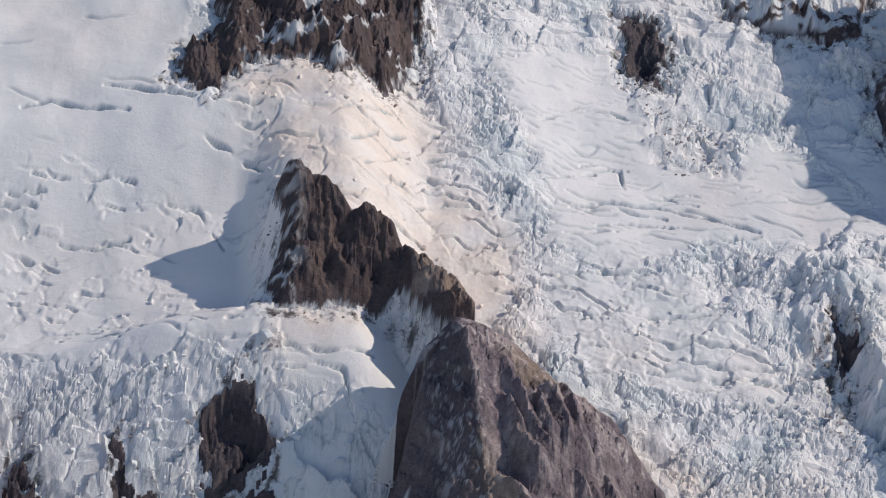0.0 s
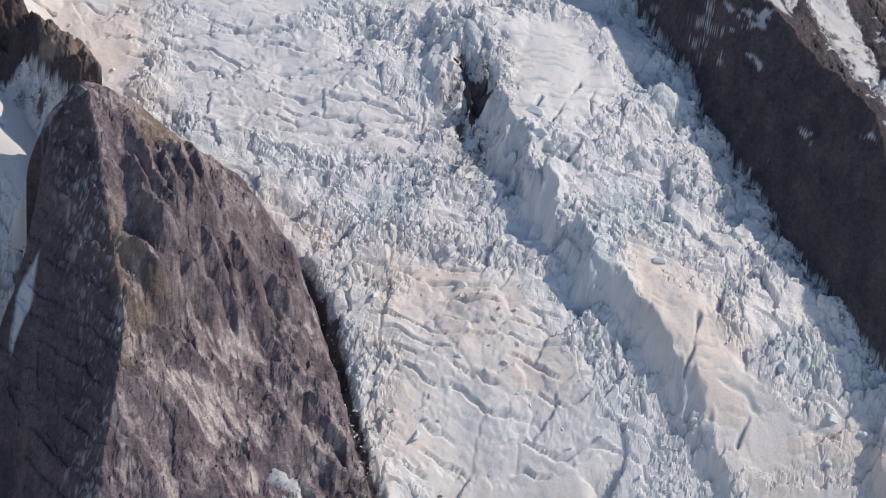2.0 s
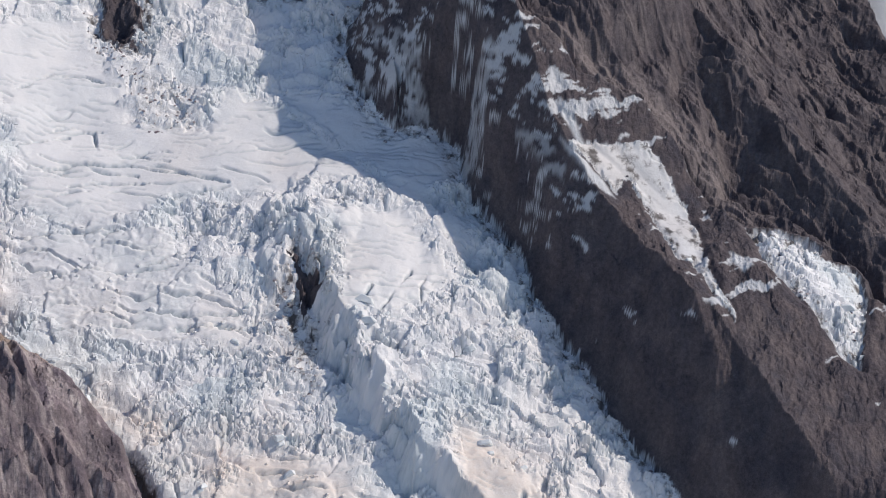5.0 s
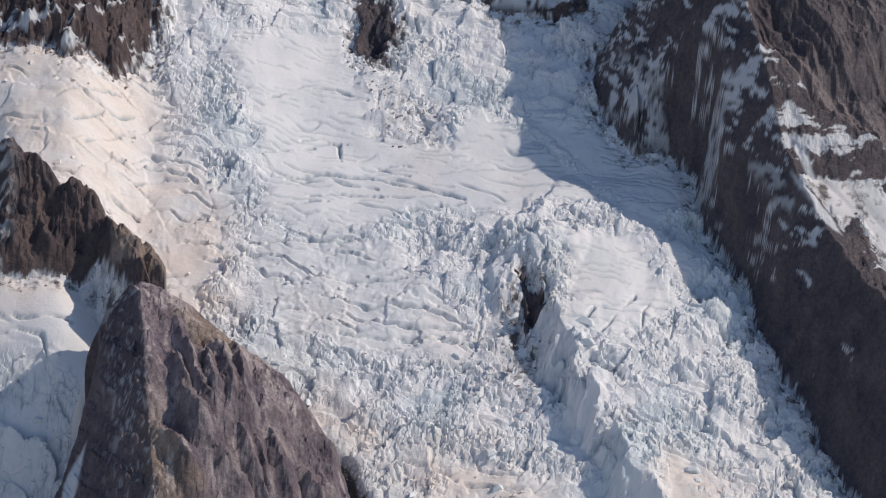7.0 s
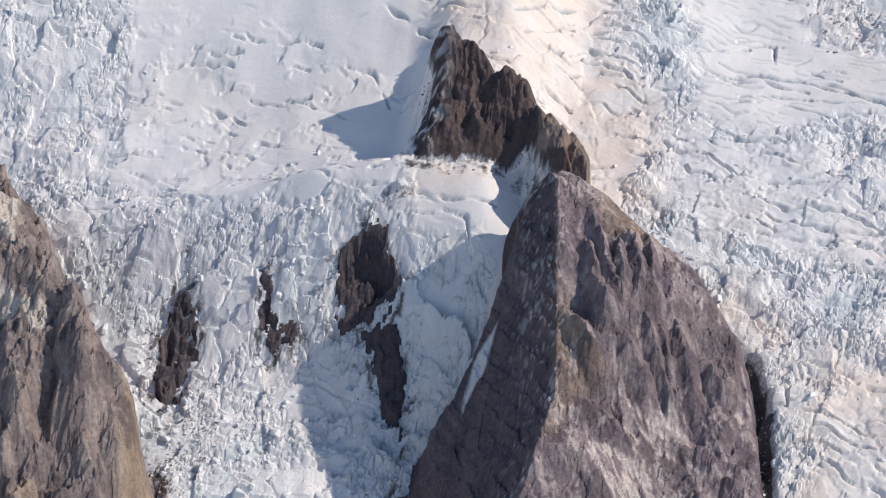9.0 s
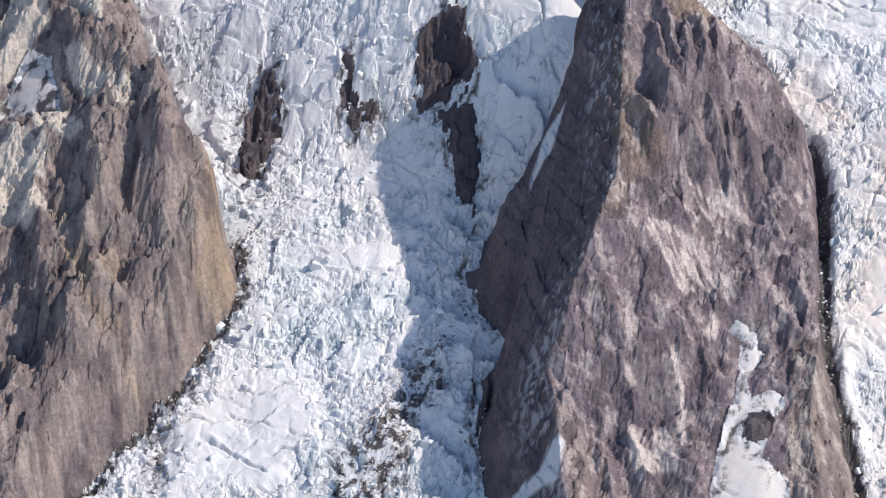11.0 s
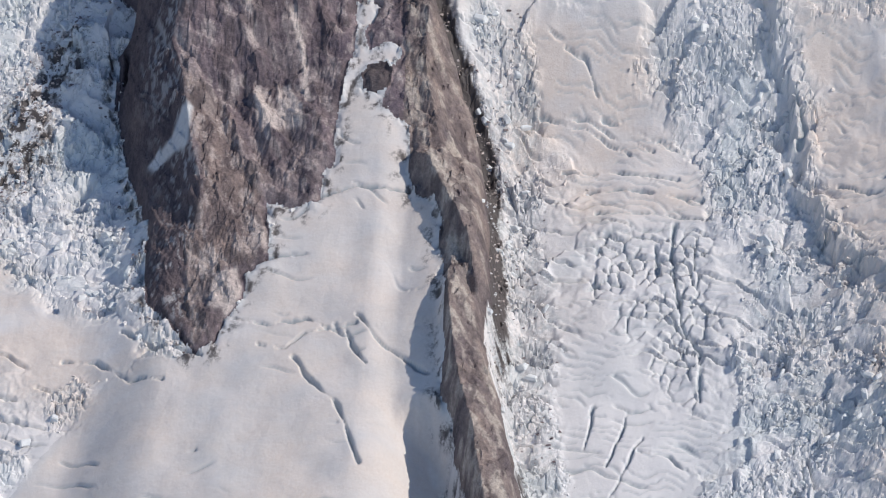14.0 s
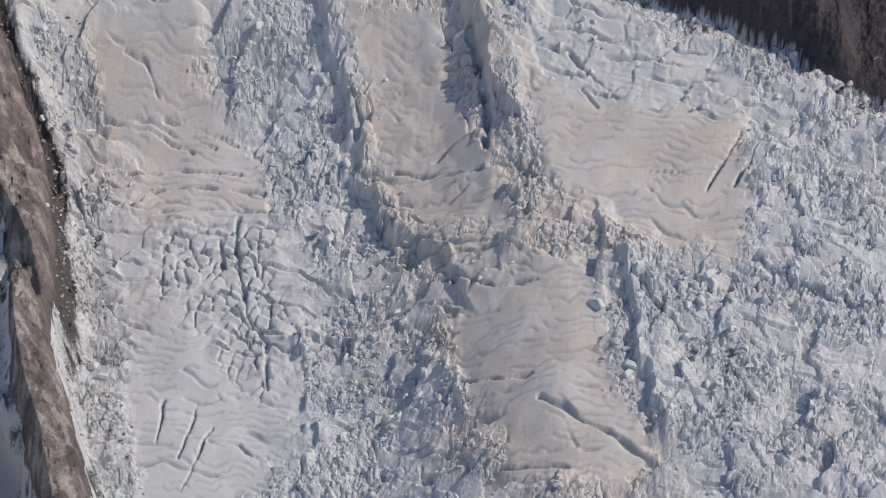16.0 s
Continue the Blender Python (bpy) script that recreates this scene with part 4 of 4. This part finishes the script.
def ice_material(name, clean=(0.87, 0.845, 0.84)):
    m, n, l, b = nodes_of(name)
    pos = n.new("ShaderNodeNewGeometry").outputs["Position"]
    dusty, shade_and_dirt, grit_shade, bluish = cover(n, l)
    grain = noise_tex(n, l, pos, 0.9, 6)
    broad = noise_tex(n, l, pos, 0.06, 4)
    col = mix(n, l, broad, clean, (0.82, 0.815, 0.84))
    col = mix(n, l, times_(n, l, bluish, 0.55), col, (0.68, 0.74, 0.77))
    dirt = ramp(n, l, grain, (0.3, (0.79, 0.66, 0.575)), (0.7, (0.87, 0.765, 0.695)))
    col = mix(n, l, times_(n, l, dusty, 0.8), col, dirt)
    # blue-grey stands in for shade down in the clefts, and for dirty rubble
    col = mix(n, l, times_(n, l, shade_and_dirt, 0.8), col, (0.37, 0.43, 0.475))
    stones = ramp(n, l, noise_tex(n, l, pos, 0.7, 6, 0.75), (0.44, (0, 0, 0)), (0.56, (1, 1, 1)))
    solid = n.new("ShaderNodeMapRange")
    solid.inputs["From Min"].default_value, solid.inputs["From Max"].default_value = 0.75, 1.0
    l.new(grit_shade, solid.inputs["Value"])
    mx = n.new("ShaderNodeMath")
    mx.operation = "MAXIMUM"
    l.new(times_(n, l, grit_shade, stones), mx.inputs[0])
    l.new(solid.outputs["Result"], mx.inputs[1])
    # dark stones; solid where the moat's shade is painted in
    col = mix(n, l, mx.outputs[0], col, (0.10, 0.088, 0.088))
    l.new(col, b.inputs["Base Color"])
    b.inputs["Roughness"].default_value = 0.62
    b.inputs["Specular IOR Level"].default_value = 0.3
    bump(n, l, b, noise_tex(n, l, pos, 0.8, 7, 0.65), 0.42, 0.45)
    return m


def rock_material(name, dark, mid, pale, tan=(0.27, 0.215, 0.18), brown=(0.10, 0.085, 0.096), snow_amount=1.0):
    m, n, l, b = nodes_of(name)
    pos = n.new("ShaderNodeNewGeometry").outputs["Position"]
    warm, brown_shade, loose, snowy = cover(n, l)
    broad = noise_tex(n, l, pos, 0.045, 4, 0.6, (1.0, 1.0, 0.6))
    grain = noise_tex(n, l, pos, 0.55, 7, 0.7)
    col = ramp(n, l, broad, (0.34, dark), (0.5, mid), (0.66, dark))
    col = mix(n, l, times_(n, l, warm, 0.85), col, tan)
    # brown rock, and the shade painted on the buttress west face
    col = mix(n, l, times_(n, l, brown_shade, 0.7), col, brown)
    patch = ramp(n, l, noise_tex(n, l, pos, 0.11, 5, 0.6, (1.0, 0.6, 0.5)), (0.37, (0.78, 0.78, 0.82)), (0.61, (1.18, 1.15, 1.11)))
    pm = n.new("ShaderNodeMix")
    pm.data_type, pm.blend_type = "RGBA", "MULTIPLY"
    pm.inputs["Factor"].default_value = 1.0
    l.new(col, pm.inputs["A"])
    l.new(patch, pm.inputs["B"])
    col = pm.outputs["Result"]
    col = mix(n, l, loose, col, pale)
    speck = ramp(n, l, noise_tex(n, l, pos, 2.2, 4, 0.7), (0.35, (0.6, 0.6, 0.6)), (0.65, (1.3, 1.3, 1.3)))
    sp = n.new("ShaderNodeMix")
    sp.data_type, sp.blend_type = "RGBA", "MULTIPLY"
    sp.inputs["Factor"].default_value = 0.45
    l.new(col, sp.inputs["A"])
    l.new(speck, sp.inputs["B"])
    col = sp.outputs["Result"]
    shade = ramp(n, l, grain, (0.25, (0.55, 0.55, 0.55)), (0.75, (1.3, 1.27, 1.22)))
    mul = n.new("ShaderNodeMix")
    mul.data_type, mul.blend_type = "RGBA", "MULTIPLY"
    mul.inputs["Factor"].default_value = 1.0
    l.new(col, mul.inputs["A"])
    l.new(shade, mul.inputs["B"])
    col = mix(n, l, times_(n, l, snowy, snow_amount), mul.outputs["Result"], (0.72, 0.73, 0.76))
    l.new(col, b.inputs["Base Color"])
    b.inputs["Roughness"].default_value = 0.9
    b.inputs["Specular IOR Level"].default_value = 0.2
    bump(n, l, b, noise_tex(n, l, pos, 0.45, 9, 0.66), 0.75, 0.9)
    return m


MAT_ICE = ice_material("glacier ice and snow")
MAT_FIRN = ice_material("old snow", (0.53, 0.515, 0.515))
MAT_PEAK = rock_material("iron-dark rock", (0.066, 0.055, 0.065), (0.118, 0.09, 0.09), (0.20, 0.16, 0.145))
MAT_BUTTRESS = rock_material("grey-brown rock", (0.145, 0.122, 0.155), (0.245, 0.204, 0.23), (0.62, 0.55, 0.54))
MAT_CRAG = rock_material("ochre rock", (0.175, 0.15, 0.165), (0.29, 0.245, 0.238), (0.60, 0.55, 0.51), tan=(0.36, 0.285, 0.22))
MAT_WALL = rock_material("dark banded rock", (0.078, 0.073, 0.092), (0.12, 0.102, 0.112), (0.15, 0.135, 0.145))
MAT_FAR = rock_material("dusty far slope", (0.088, 0.08, 0.095), (0.14, 0.123, 0.135), (0.27, 0.232, 0.235))

# ---- meshes cut from the one relief ----
ys, xs = shape
index = np.arange(ys * xs).reshape(shape)
points = np.stack([gx, gy, z], -1).reshape(-1, 3).astype(F4)
cover_ice = np.stack([dust_at, shade_and_dirt, grit_and_shade, tint], -1).reshape(-1, 4).astype(F4)
cover_rock = np.stack([tan_at, brown_and_shade, scree, thin_snow], -1).reshape(-1, 4).astype(F4)

SEEN = [(-330, 575), (330, 575), (340, 380), (390, 130), (385, -50), (0, -45), (-110, -20), (-300, 20), (-360, 110), (-445, 270), (-445, 575)]
seen = inside(gx, gy, SEEN, 5.0) > 0

label = np.zeros(shape, np.int32)
PARTS = ["main", "peak", "buttress", "left_crag", "right_wall", "far_slope", "upper_cliff", "upper_rock", "top_rock", "pit_rock", "west_cliff", "west_cliff_low", "sliver", "sliver2", "col_rock", "far_ice", "low_snow", "crag_snow", "wall_snow", "island", "fin", "spur", "west_face", "east_face", "lower_ribs", "summit", "south_face", "shoulder", "ridge", "gully", "back_slope", "upper_face", "lower_face", "outer_slope", "fin_top", "fin_foot", "upper_snow", "lower_snow"]
for k, n in enumerate(PARTS):
    if n in rock_in:
        label[(rock_in[n] > 0)] = k
label[(far_ice > 0) & (label == PARTS.index("far_slope"))] = PARTS.index("far_ice")
label[(far_ice > 0) & (label == PARTS.index("right_wall"))] = PARTS.index("far_ice")
for k, n in enumerate(PARTS):
    if n in snow_on:
        label[(snow_on[n] > 0) & (island <= 0)] = k

bt = label == PARTS.index("buttress")
label[bt] = PARTS.index("east_face")
label[bt & (east_face < 0.5)] = PARTS.index("west_face")
label[bt & (gy < 150 + 0.2 * (gx + 80)) & (gx < 12)] = PARTS.index("lower_ribs")
label[bt & (gx > -2 + 0.06 * (150 - gy)) & (gy < 186)] = PARTS.index("fin")
label[(rock_in["buttress"] > 0) & (island > 0)] = PARTS.index("island")

for whole, upper, lower, split in (("fin", "fin_top", "fin_foot", 98), ("low_snow", "upper_snow", "lower_snow", 110)):
    those = label == PARTS.index(whole)
    label[those] = np.where(gy[those] > split, PARTS.index(upper), PARTS.index(lower))
pk = label == PARTS.index("peak")
label[pk] = PARTS.index("south_face")
label[pk & (gy > 368)] = PARTS.index("summit")
label[pk & (gx > -112)] = PARTS.index("shoulder")
cr = label == PARTS.index("left_crag")
crest_x = np.interp(gy, [0, 110, 170, 215, 245, 268, 300, 400], [-365, -325, -300, -282, -276, -300, -330, -380])
label[cr] = PARTS.index("ridge")
label[cr & (gx < crest_x + 2)] = PARTS.index("gully")
label[cr & (gx < crest_x - 38)] = PARTS.index("back_slope")
wl = label == PARTS.index("right_wall")
edge_x = np.interp(gy, [124, 194, 246, 302, 336, 384, 450, 548], [360, 305, 245, 199, 189, 186, 183, 168])
label[wl] = PARTS.index("outer_slope")
label[wl & (gx < edge_x) & (gy > 275)] = PARTS.index("upper_face")
label[wl & (gx < edge_x) & (gy <= 275)] = PARTS.index("lower_face")


BARE_PARTS = [PARTS.index(n) for n in PARTS if n not in ("main", "far_ice", "upper_snow", "lower_snow", "crag_snow", "wall_snow")]
corners = np.stack([label[:-1, :-1], label[:-1, 1:], label[1:, :-1], label[1:, 1:]])
face_label = np.where(np.isin(corners[0], BARE_PARTS), corners[0], np.where(np.isin(corners, BARE_PARTS), corners, -1).max(0))
face_label = np.where(face_label < 0, corners[0], face_label)      # a face that touches bare rock is rock


def cut(name, chosen, material, smooth_faces):
    """One object from the chosen grid faces."""
    q = chosen & seen[:-1, :-1]
    tint_of = cover_ice if material in (MAT_ICE, MAT_FIRN) else cover_rock
    a = index[:-1, :-1][q]
    quads = np.stack([a, a + 1, a + 1 + xs, a + xs], -1)
    used, back = np.unique(quads, return_inverse=True)
    me = bpy.data.meshes.new(name)
    me.vertices.add(len(used))
    me.vertices.foreach_set("co", points[used].ravel())
    me.loops.add(quads.size)
    me.loops.foreach_set("vertex_index", back.ravel().astype(np.int32))
    me.polygons.add(len(quads))
    me.polygons.foreach_set("loop_start", np.arange(0, quads.size, 4, dtype=np.int32))
    me.polygons.foreach_set("use_smooth", (chaos[:-1, :-1][q] < 0.35) if smooth_faces else np.zeros(len(quads), bool))
    me.update(calc_edges=True)
    me.attributes.new("cover", "FLOAT_COLOR", "POINT").data.foreach_set("color", tint_of[used].ravel())
    me.materials.append(material)
    return new(name, me)


def pick(*names):
    out = np.zeros(face_label.shape, bool)
    for n in names:
        out |= face_label == PARTS.index(n)
    return out


west = pick("main") & ((gx < -85) & (gy < 330) | (gx < -150))[:-1, :-1]
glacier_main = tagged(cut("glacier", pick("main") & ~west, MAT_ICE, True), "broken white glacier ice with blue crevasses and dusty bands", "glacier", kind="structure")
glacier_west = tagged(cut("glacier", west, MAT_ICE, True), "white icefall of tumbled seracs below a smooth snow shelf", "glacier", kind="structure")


def massif(name, what, category, material, **parts):
    """A rock mass as one thing, with its faces as parts."""
    top = tagged(new(name), what, category)
    for n, told in parts.items():
        tagged(cut(n, pick(n), material, material is MAT_FIRN), told).parent = top
    return top


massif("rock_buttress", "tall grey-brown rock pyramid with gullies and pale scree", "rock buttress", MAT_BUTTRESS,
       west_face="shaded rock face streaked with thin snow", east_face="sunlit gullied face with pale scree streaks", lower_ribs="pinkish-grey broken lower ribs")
massif("rock_peak", "dark jagged rock peak rising out of the ice", "rock peak", MAT_PEAK,
       summit="snow-dusted dark summit block", south_face="dark brown fluted face", shoulder="dark rock shoulder above the snow saddle")
massif("rock_crag", "ochre and grey rock crag beside the icefall", "rock crag", MAT_CRAG,
       ridge="sunlit ochre rock ridge", gully="deeply shaded gully", back_slope="pale broken back slope")
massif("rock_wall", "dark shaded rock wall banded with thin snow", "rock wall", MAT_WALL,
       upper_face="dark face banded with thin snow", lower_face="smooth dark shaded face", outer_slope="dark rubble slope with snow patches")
massif("rock_fin", "narrow brown rock fin between snowfield and glacier", "rock fin", MAT_CRAG, fin_top="brown broken upper end", fin_foot="brown lower rib")
tagged(cut("rock_outcrop", pick("island"), MAT_WALL, False), "small dark rock island in the snowfield", "rock outcrop")
tagged(cut("hillside", pick("far_slope"), MAT_FAR, True), "dusty pinkish mountainside behind the rock wall", "mountainside", kind="structure")
tagged(cut("icefall", pick("far_ice"), MAT_ICE, True), "small broken icefall beyond the dark wall", "icefall", kind="structure")
tagged(cut("rock_ledge", pick("col_rock"), MAT_BUTTRESS, False), "brown rock ledge joining the peak to the buttress", "rock ledge")
tagged(cut("rock_cliff", pick("upper_cliff"), MAT_PEAK, False), "dark brown cliff under the upper snow", "cliff")
for n, what in (("upper_rock", "dark steep rock showing through the ice"), ("top_rock", "snow-streaked rocks above the bay"), ("pit_rock", "dark rock window in the broken ice"),
                ("west_cliff", "dark shaded cliff under the hanging glacier"), ("west_cliff_low", "shaded broken rock below the hanging glacier"),
                ("sliver", "thin brown rock fin in the icefall"), ("sliver2", "thin brown rock fin in the icefall")):
    tagged(cut("rock_outcrop", pick(n), MAT_WALL if n != "top_rock" else MAT_PEAK, False), what, "rock outcrop")
massif("snowfield", "smooth grey-white snowfield cradled in the buttress", "snowfield", MAT_FIRN, upper_snow="narrow upper snow slope", lower_snow="wide lower slope with open crevasses")
tagged(cut("snow_patch", pick("crag_snow"), MAT_FIRN, True), "dirty snow patch lying on the crag", "snow patch")
tagged(cut("snow_patch", pick("wall_snow"), MAT_FIRN, True), "long white snow tongue on the dark wall", "snow patch")


def ground_sheet():
    """The coarse mountainside outside the near relief, out to the horizon."""
    e = np.concatenate([np.linspace(-5000, -1700, 12), np.arange(-1500, 1501, 25), np.linspace(1700, 5000, 12)])
    cx, cy = np.meshgrid(e, e + 150)
    near = step(-np.hypot(cx, cy - 250), -2200, -500)
    core = inside(cx, cy, SEEN, 400.0)
    ridge_x, ridge_y = np.clip(cx, -430, 430), np.clip(cy, -120, 620)
    top = slope_level(cx, np.clip(cy, -2000, 900)) + step(core, -380, -20) * soft_max(ice_level(ridge_x, ridge_y), rock_level(ridge_x, ridge_y), 4.0)
    h = top * near + (1 - near) * (-350 + 260 * fbm(cx / 900, cy / 900, 4, 91))
    h = h + 14 * ridged(cx / 130, cy / 130, 4, 92) - 14
    edge = step(core, -80, 0)
    h = h * (1 - edge) + (top - 12) * edge - 60 * step(core, 0, 70)
    white = step(fbm(cx / 240, cy / 160, 5, 97) + 0.25 * edge + 0.1, -0.15, 0.2)
    n = len(e)
    me = bpy.data.meshes.new("ground")
    verts = np.stack([cx, cy, h], -1).reshape(-1, 3)
    idx = np.arange(n * n).reshape(n, n)
    quads = np.stack([idx[:-1, :-1], idx[:-1, 1:], idx[1:, 1:], idx[1:, :-1]], -1).reshape(-1, 4)
    me.from_pydata(verts.tolist(), [], quads.tolist())
    col = np.zeros((n * n, 4), F4)
    col[:, 3] = white.ravel()
    me.attributes.new("cover", "FLOAT_COLOR", "POINT").data.foreach_set("color", col.ravel())
    me.polygons.foreach_set("use_smooth", np.ones(len(quads), bool))
    me.materials.append(MAT_FAR)
    return tagged(new("ground", me), "rock and snow mountainside around the glaciers", "ground", kind="structure")


ground_sheet()


# ---- loose ice blocks and stones ----
CORNERS = np.array([(a, b, c) for a in (-1, 1) for b in (-1, 1) for c in (-1, 1)], float)
BOX_FACES = np.array([(0, 1, 3, 2), (4, 6, 7, 5), (0, 4, 5, 1), (2, 3, 7, 6), (0, 2, 6, 4), (1, 5, 7, 3)])


def scattered(weight, count, seed):
    """Grid points drawn at random where the weight is high."""
    r = np.random.default_rng(seed)
    w = np.where(seen, weight, 0).ravel().astype(np.float64)
    return r.choice(w.size, count, p=w / w.sum(), replace=False)


def chunk_verts(r, n, flat=1.0):
    """n angular blocks about the origin, about one metre in half size."""
    v = CORNERS[None] * (0.4 + 0.8 * r.random((n, 8, 3)))
    v[:, 1::2, :2] *= 0.65
    v[:, :, 2] *= flat
    v[:, :, 0] *= 1.7
    a, t = 0.2 + r.normal(0, 0.45, n), (r.random((n, 2)) - 0.5) * 1.1
    c, s = np.cos(a), np.sin(a)
    x, y, zz = v[..., 0], v[..., 1], v[..., 2]
    x, y = x * c[:, None] - y * s[:, None], x * s[:, None] + y * c[:, None]
    return np.stack([x + t[:, :1] * zz, y + t[:, 1:] * zz, zz - t[:, :1] * x - t[:, 1:] * y], -1)


def rubble_field(name, weight, count, low, high, sink, seed, material, what, category, flat=1.0):
    """Very many loose blocks, joined in one mesh."""
    r = np.random.default_rng(seed)
    at = scattered(weight, count, seed)
    size = low + (high - low) * r.random(count) ** 2.2
    v = chunk_verts(r, count, flat) * size[:, None, None] * (0.7 + 0.6 * r.random((count, 1, 3)))
    base = points[at].astype(float) + np.stack([r.random(count) - 0.5, r.random(count) - 0.5, 0 * size], -1)
    base[:, 2] += size * (flat - sink)
    v = v + base[:, None]
    faces = (BOX_FACES[None] + 8 * np.arange(count)[:, None, None]).reshape(-1, 4)
    me = bpy.data.meshes.new(name)
    me.vertices.add(count * 8)
    me.vertices.foreach_set("co", v.astype(F4).ravel())
    me.loops.add(faces.size)
    me.loops.foreach_set("vertex_index", faces.ravel().astype(np.int32))
    me.polygons.add(len(faces))
    me.polygons.foreach_set("loop_start", np.arange(0, faces.size, 4, dtype=np.int32))
    me.polygons.foreach_set("use_smooth", np.zeros(len(faces), bool))
    me.update(calc_edges=True)
    col = np.repeat(cover_ice[at], 8, 0)
    col[:, 1] *= 0.4
    me.attributes.new("cover", "FLOAT_COLOR", "POINT").data.foreach_set("color", col.ravel())
    me.materials.append(material)
    return tagged(new(name, me), what, category, kind="stuff")


tumbled = chaos * (1 - bare) * (0.25 + step(fbm(gx / 20, gy / 20, 3, 94), -0.2, 0.4)) * (1 + 1.5 * rubble)
rubble_field("ice_rubble", tumbled * rough_at ** 1.5, 11000, 0.2, 0.75, 0.6, 11, MAT_ICE, "tumbled angular blocks of white glacier ice", "ice rubble")
stony = np.clip(debris + 0.5 * moat + 0.8 * step(-np.abs(bare_d + 4), -5, 0) * step(fbm(gx / 9, gy / 9, 2, 95), 0.0, 0.4) + 0.12 * zone("edge_rubble"), 0, 1) * (1 - bare) * (1 - step(cover_d, -2, 2))
rubble_field("stones", stony, 5000, 0.15, 0.55, 0.5, 12, MAT_BUTTRESS, "dark angular stones lying on the ice", "stones", 0.7)


def ice_blocks(parent, weight, count, seed):
    """The largest seracs, each a piece of its own on a few shared meshes."""
    r = np.random.default_rng(seed)
    kinds = []
    for v in chunk_verts(r, 12, 0.9):
        bm = bmesh.new()
        vs = [bm.verts.new(p) for p in v]
        for q in BOX_FACES:
            bm.faces.new([vs[i] for i in q])
        bmesh.ops.bevel(bm, geom=bm.edges[:], offset=0.22, segments=1, affect="EDGES")
        me = bpy.data.meshes.new("ice_block")
        bm.to_mesh(me)
        bm.free()
        me.materials.append(MAT_ICE)
        kinds.append(me)
    for k, i in enumerate(scattered(weight, count, seed)):
        ob = new("ice_block", kinds[k % 12])
        s = 0.9 + 1.0 * r.random() ** 2
        ob.matrix_world = Matrix.Translation(points[i].tolist()) @ pose(0, 0, 0.15 * s, 0, 0, 360 * r.random()) @ Matrix.Diagonal((s * (0.8 + 0.7 * r.random()), s, s * (0.7 + 0.5 * r.random()), 1))
        ob.parent = parent


ice_blocks(glacier_main, np.where(gx > -80, tumbled, 0) * (gy < 330), 290, 21)
ice_blocks(glacier_west, np.where(gx < -95, tumbled, 0) * (gy < 330), 260, 22)
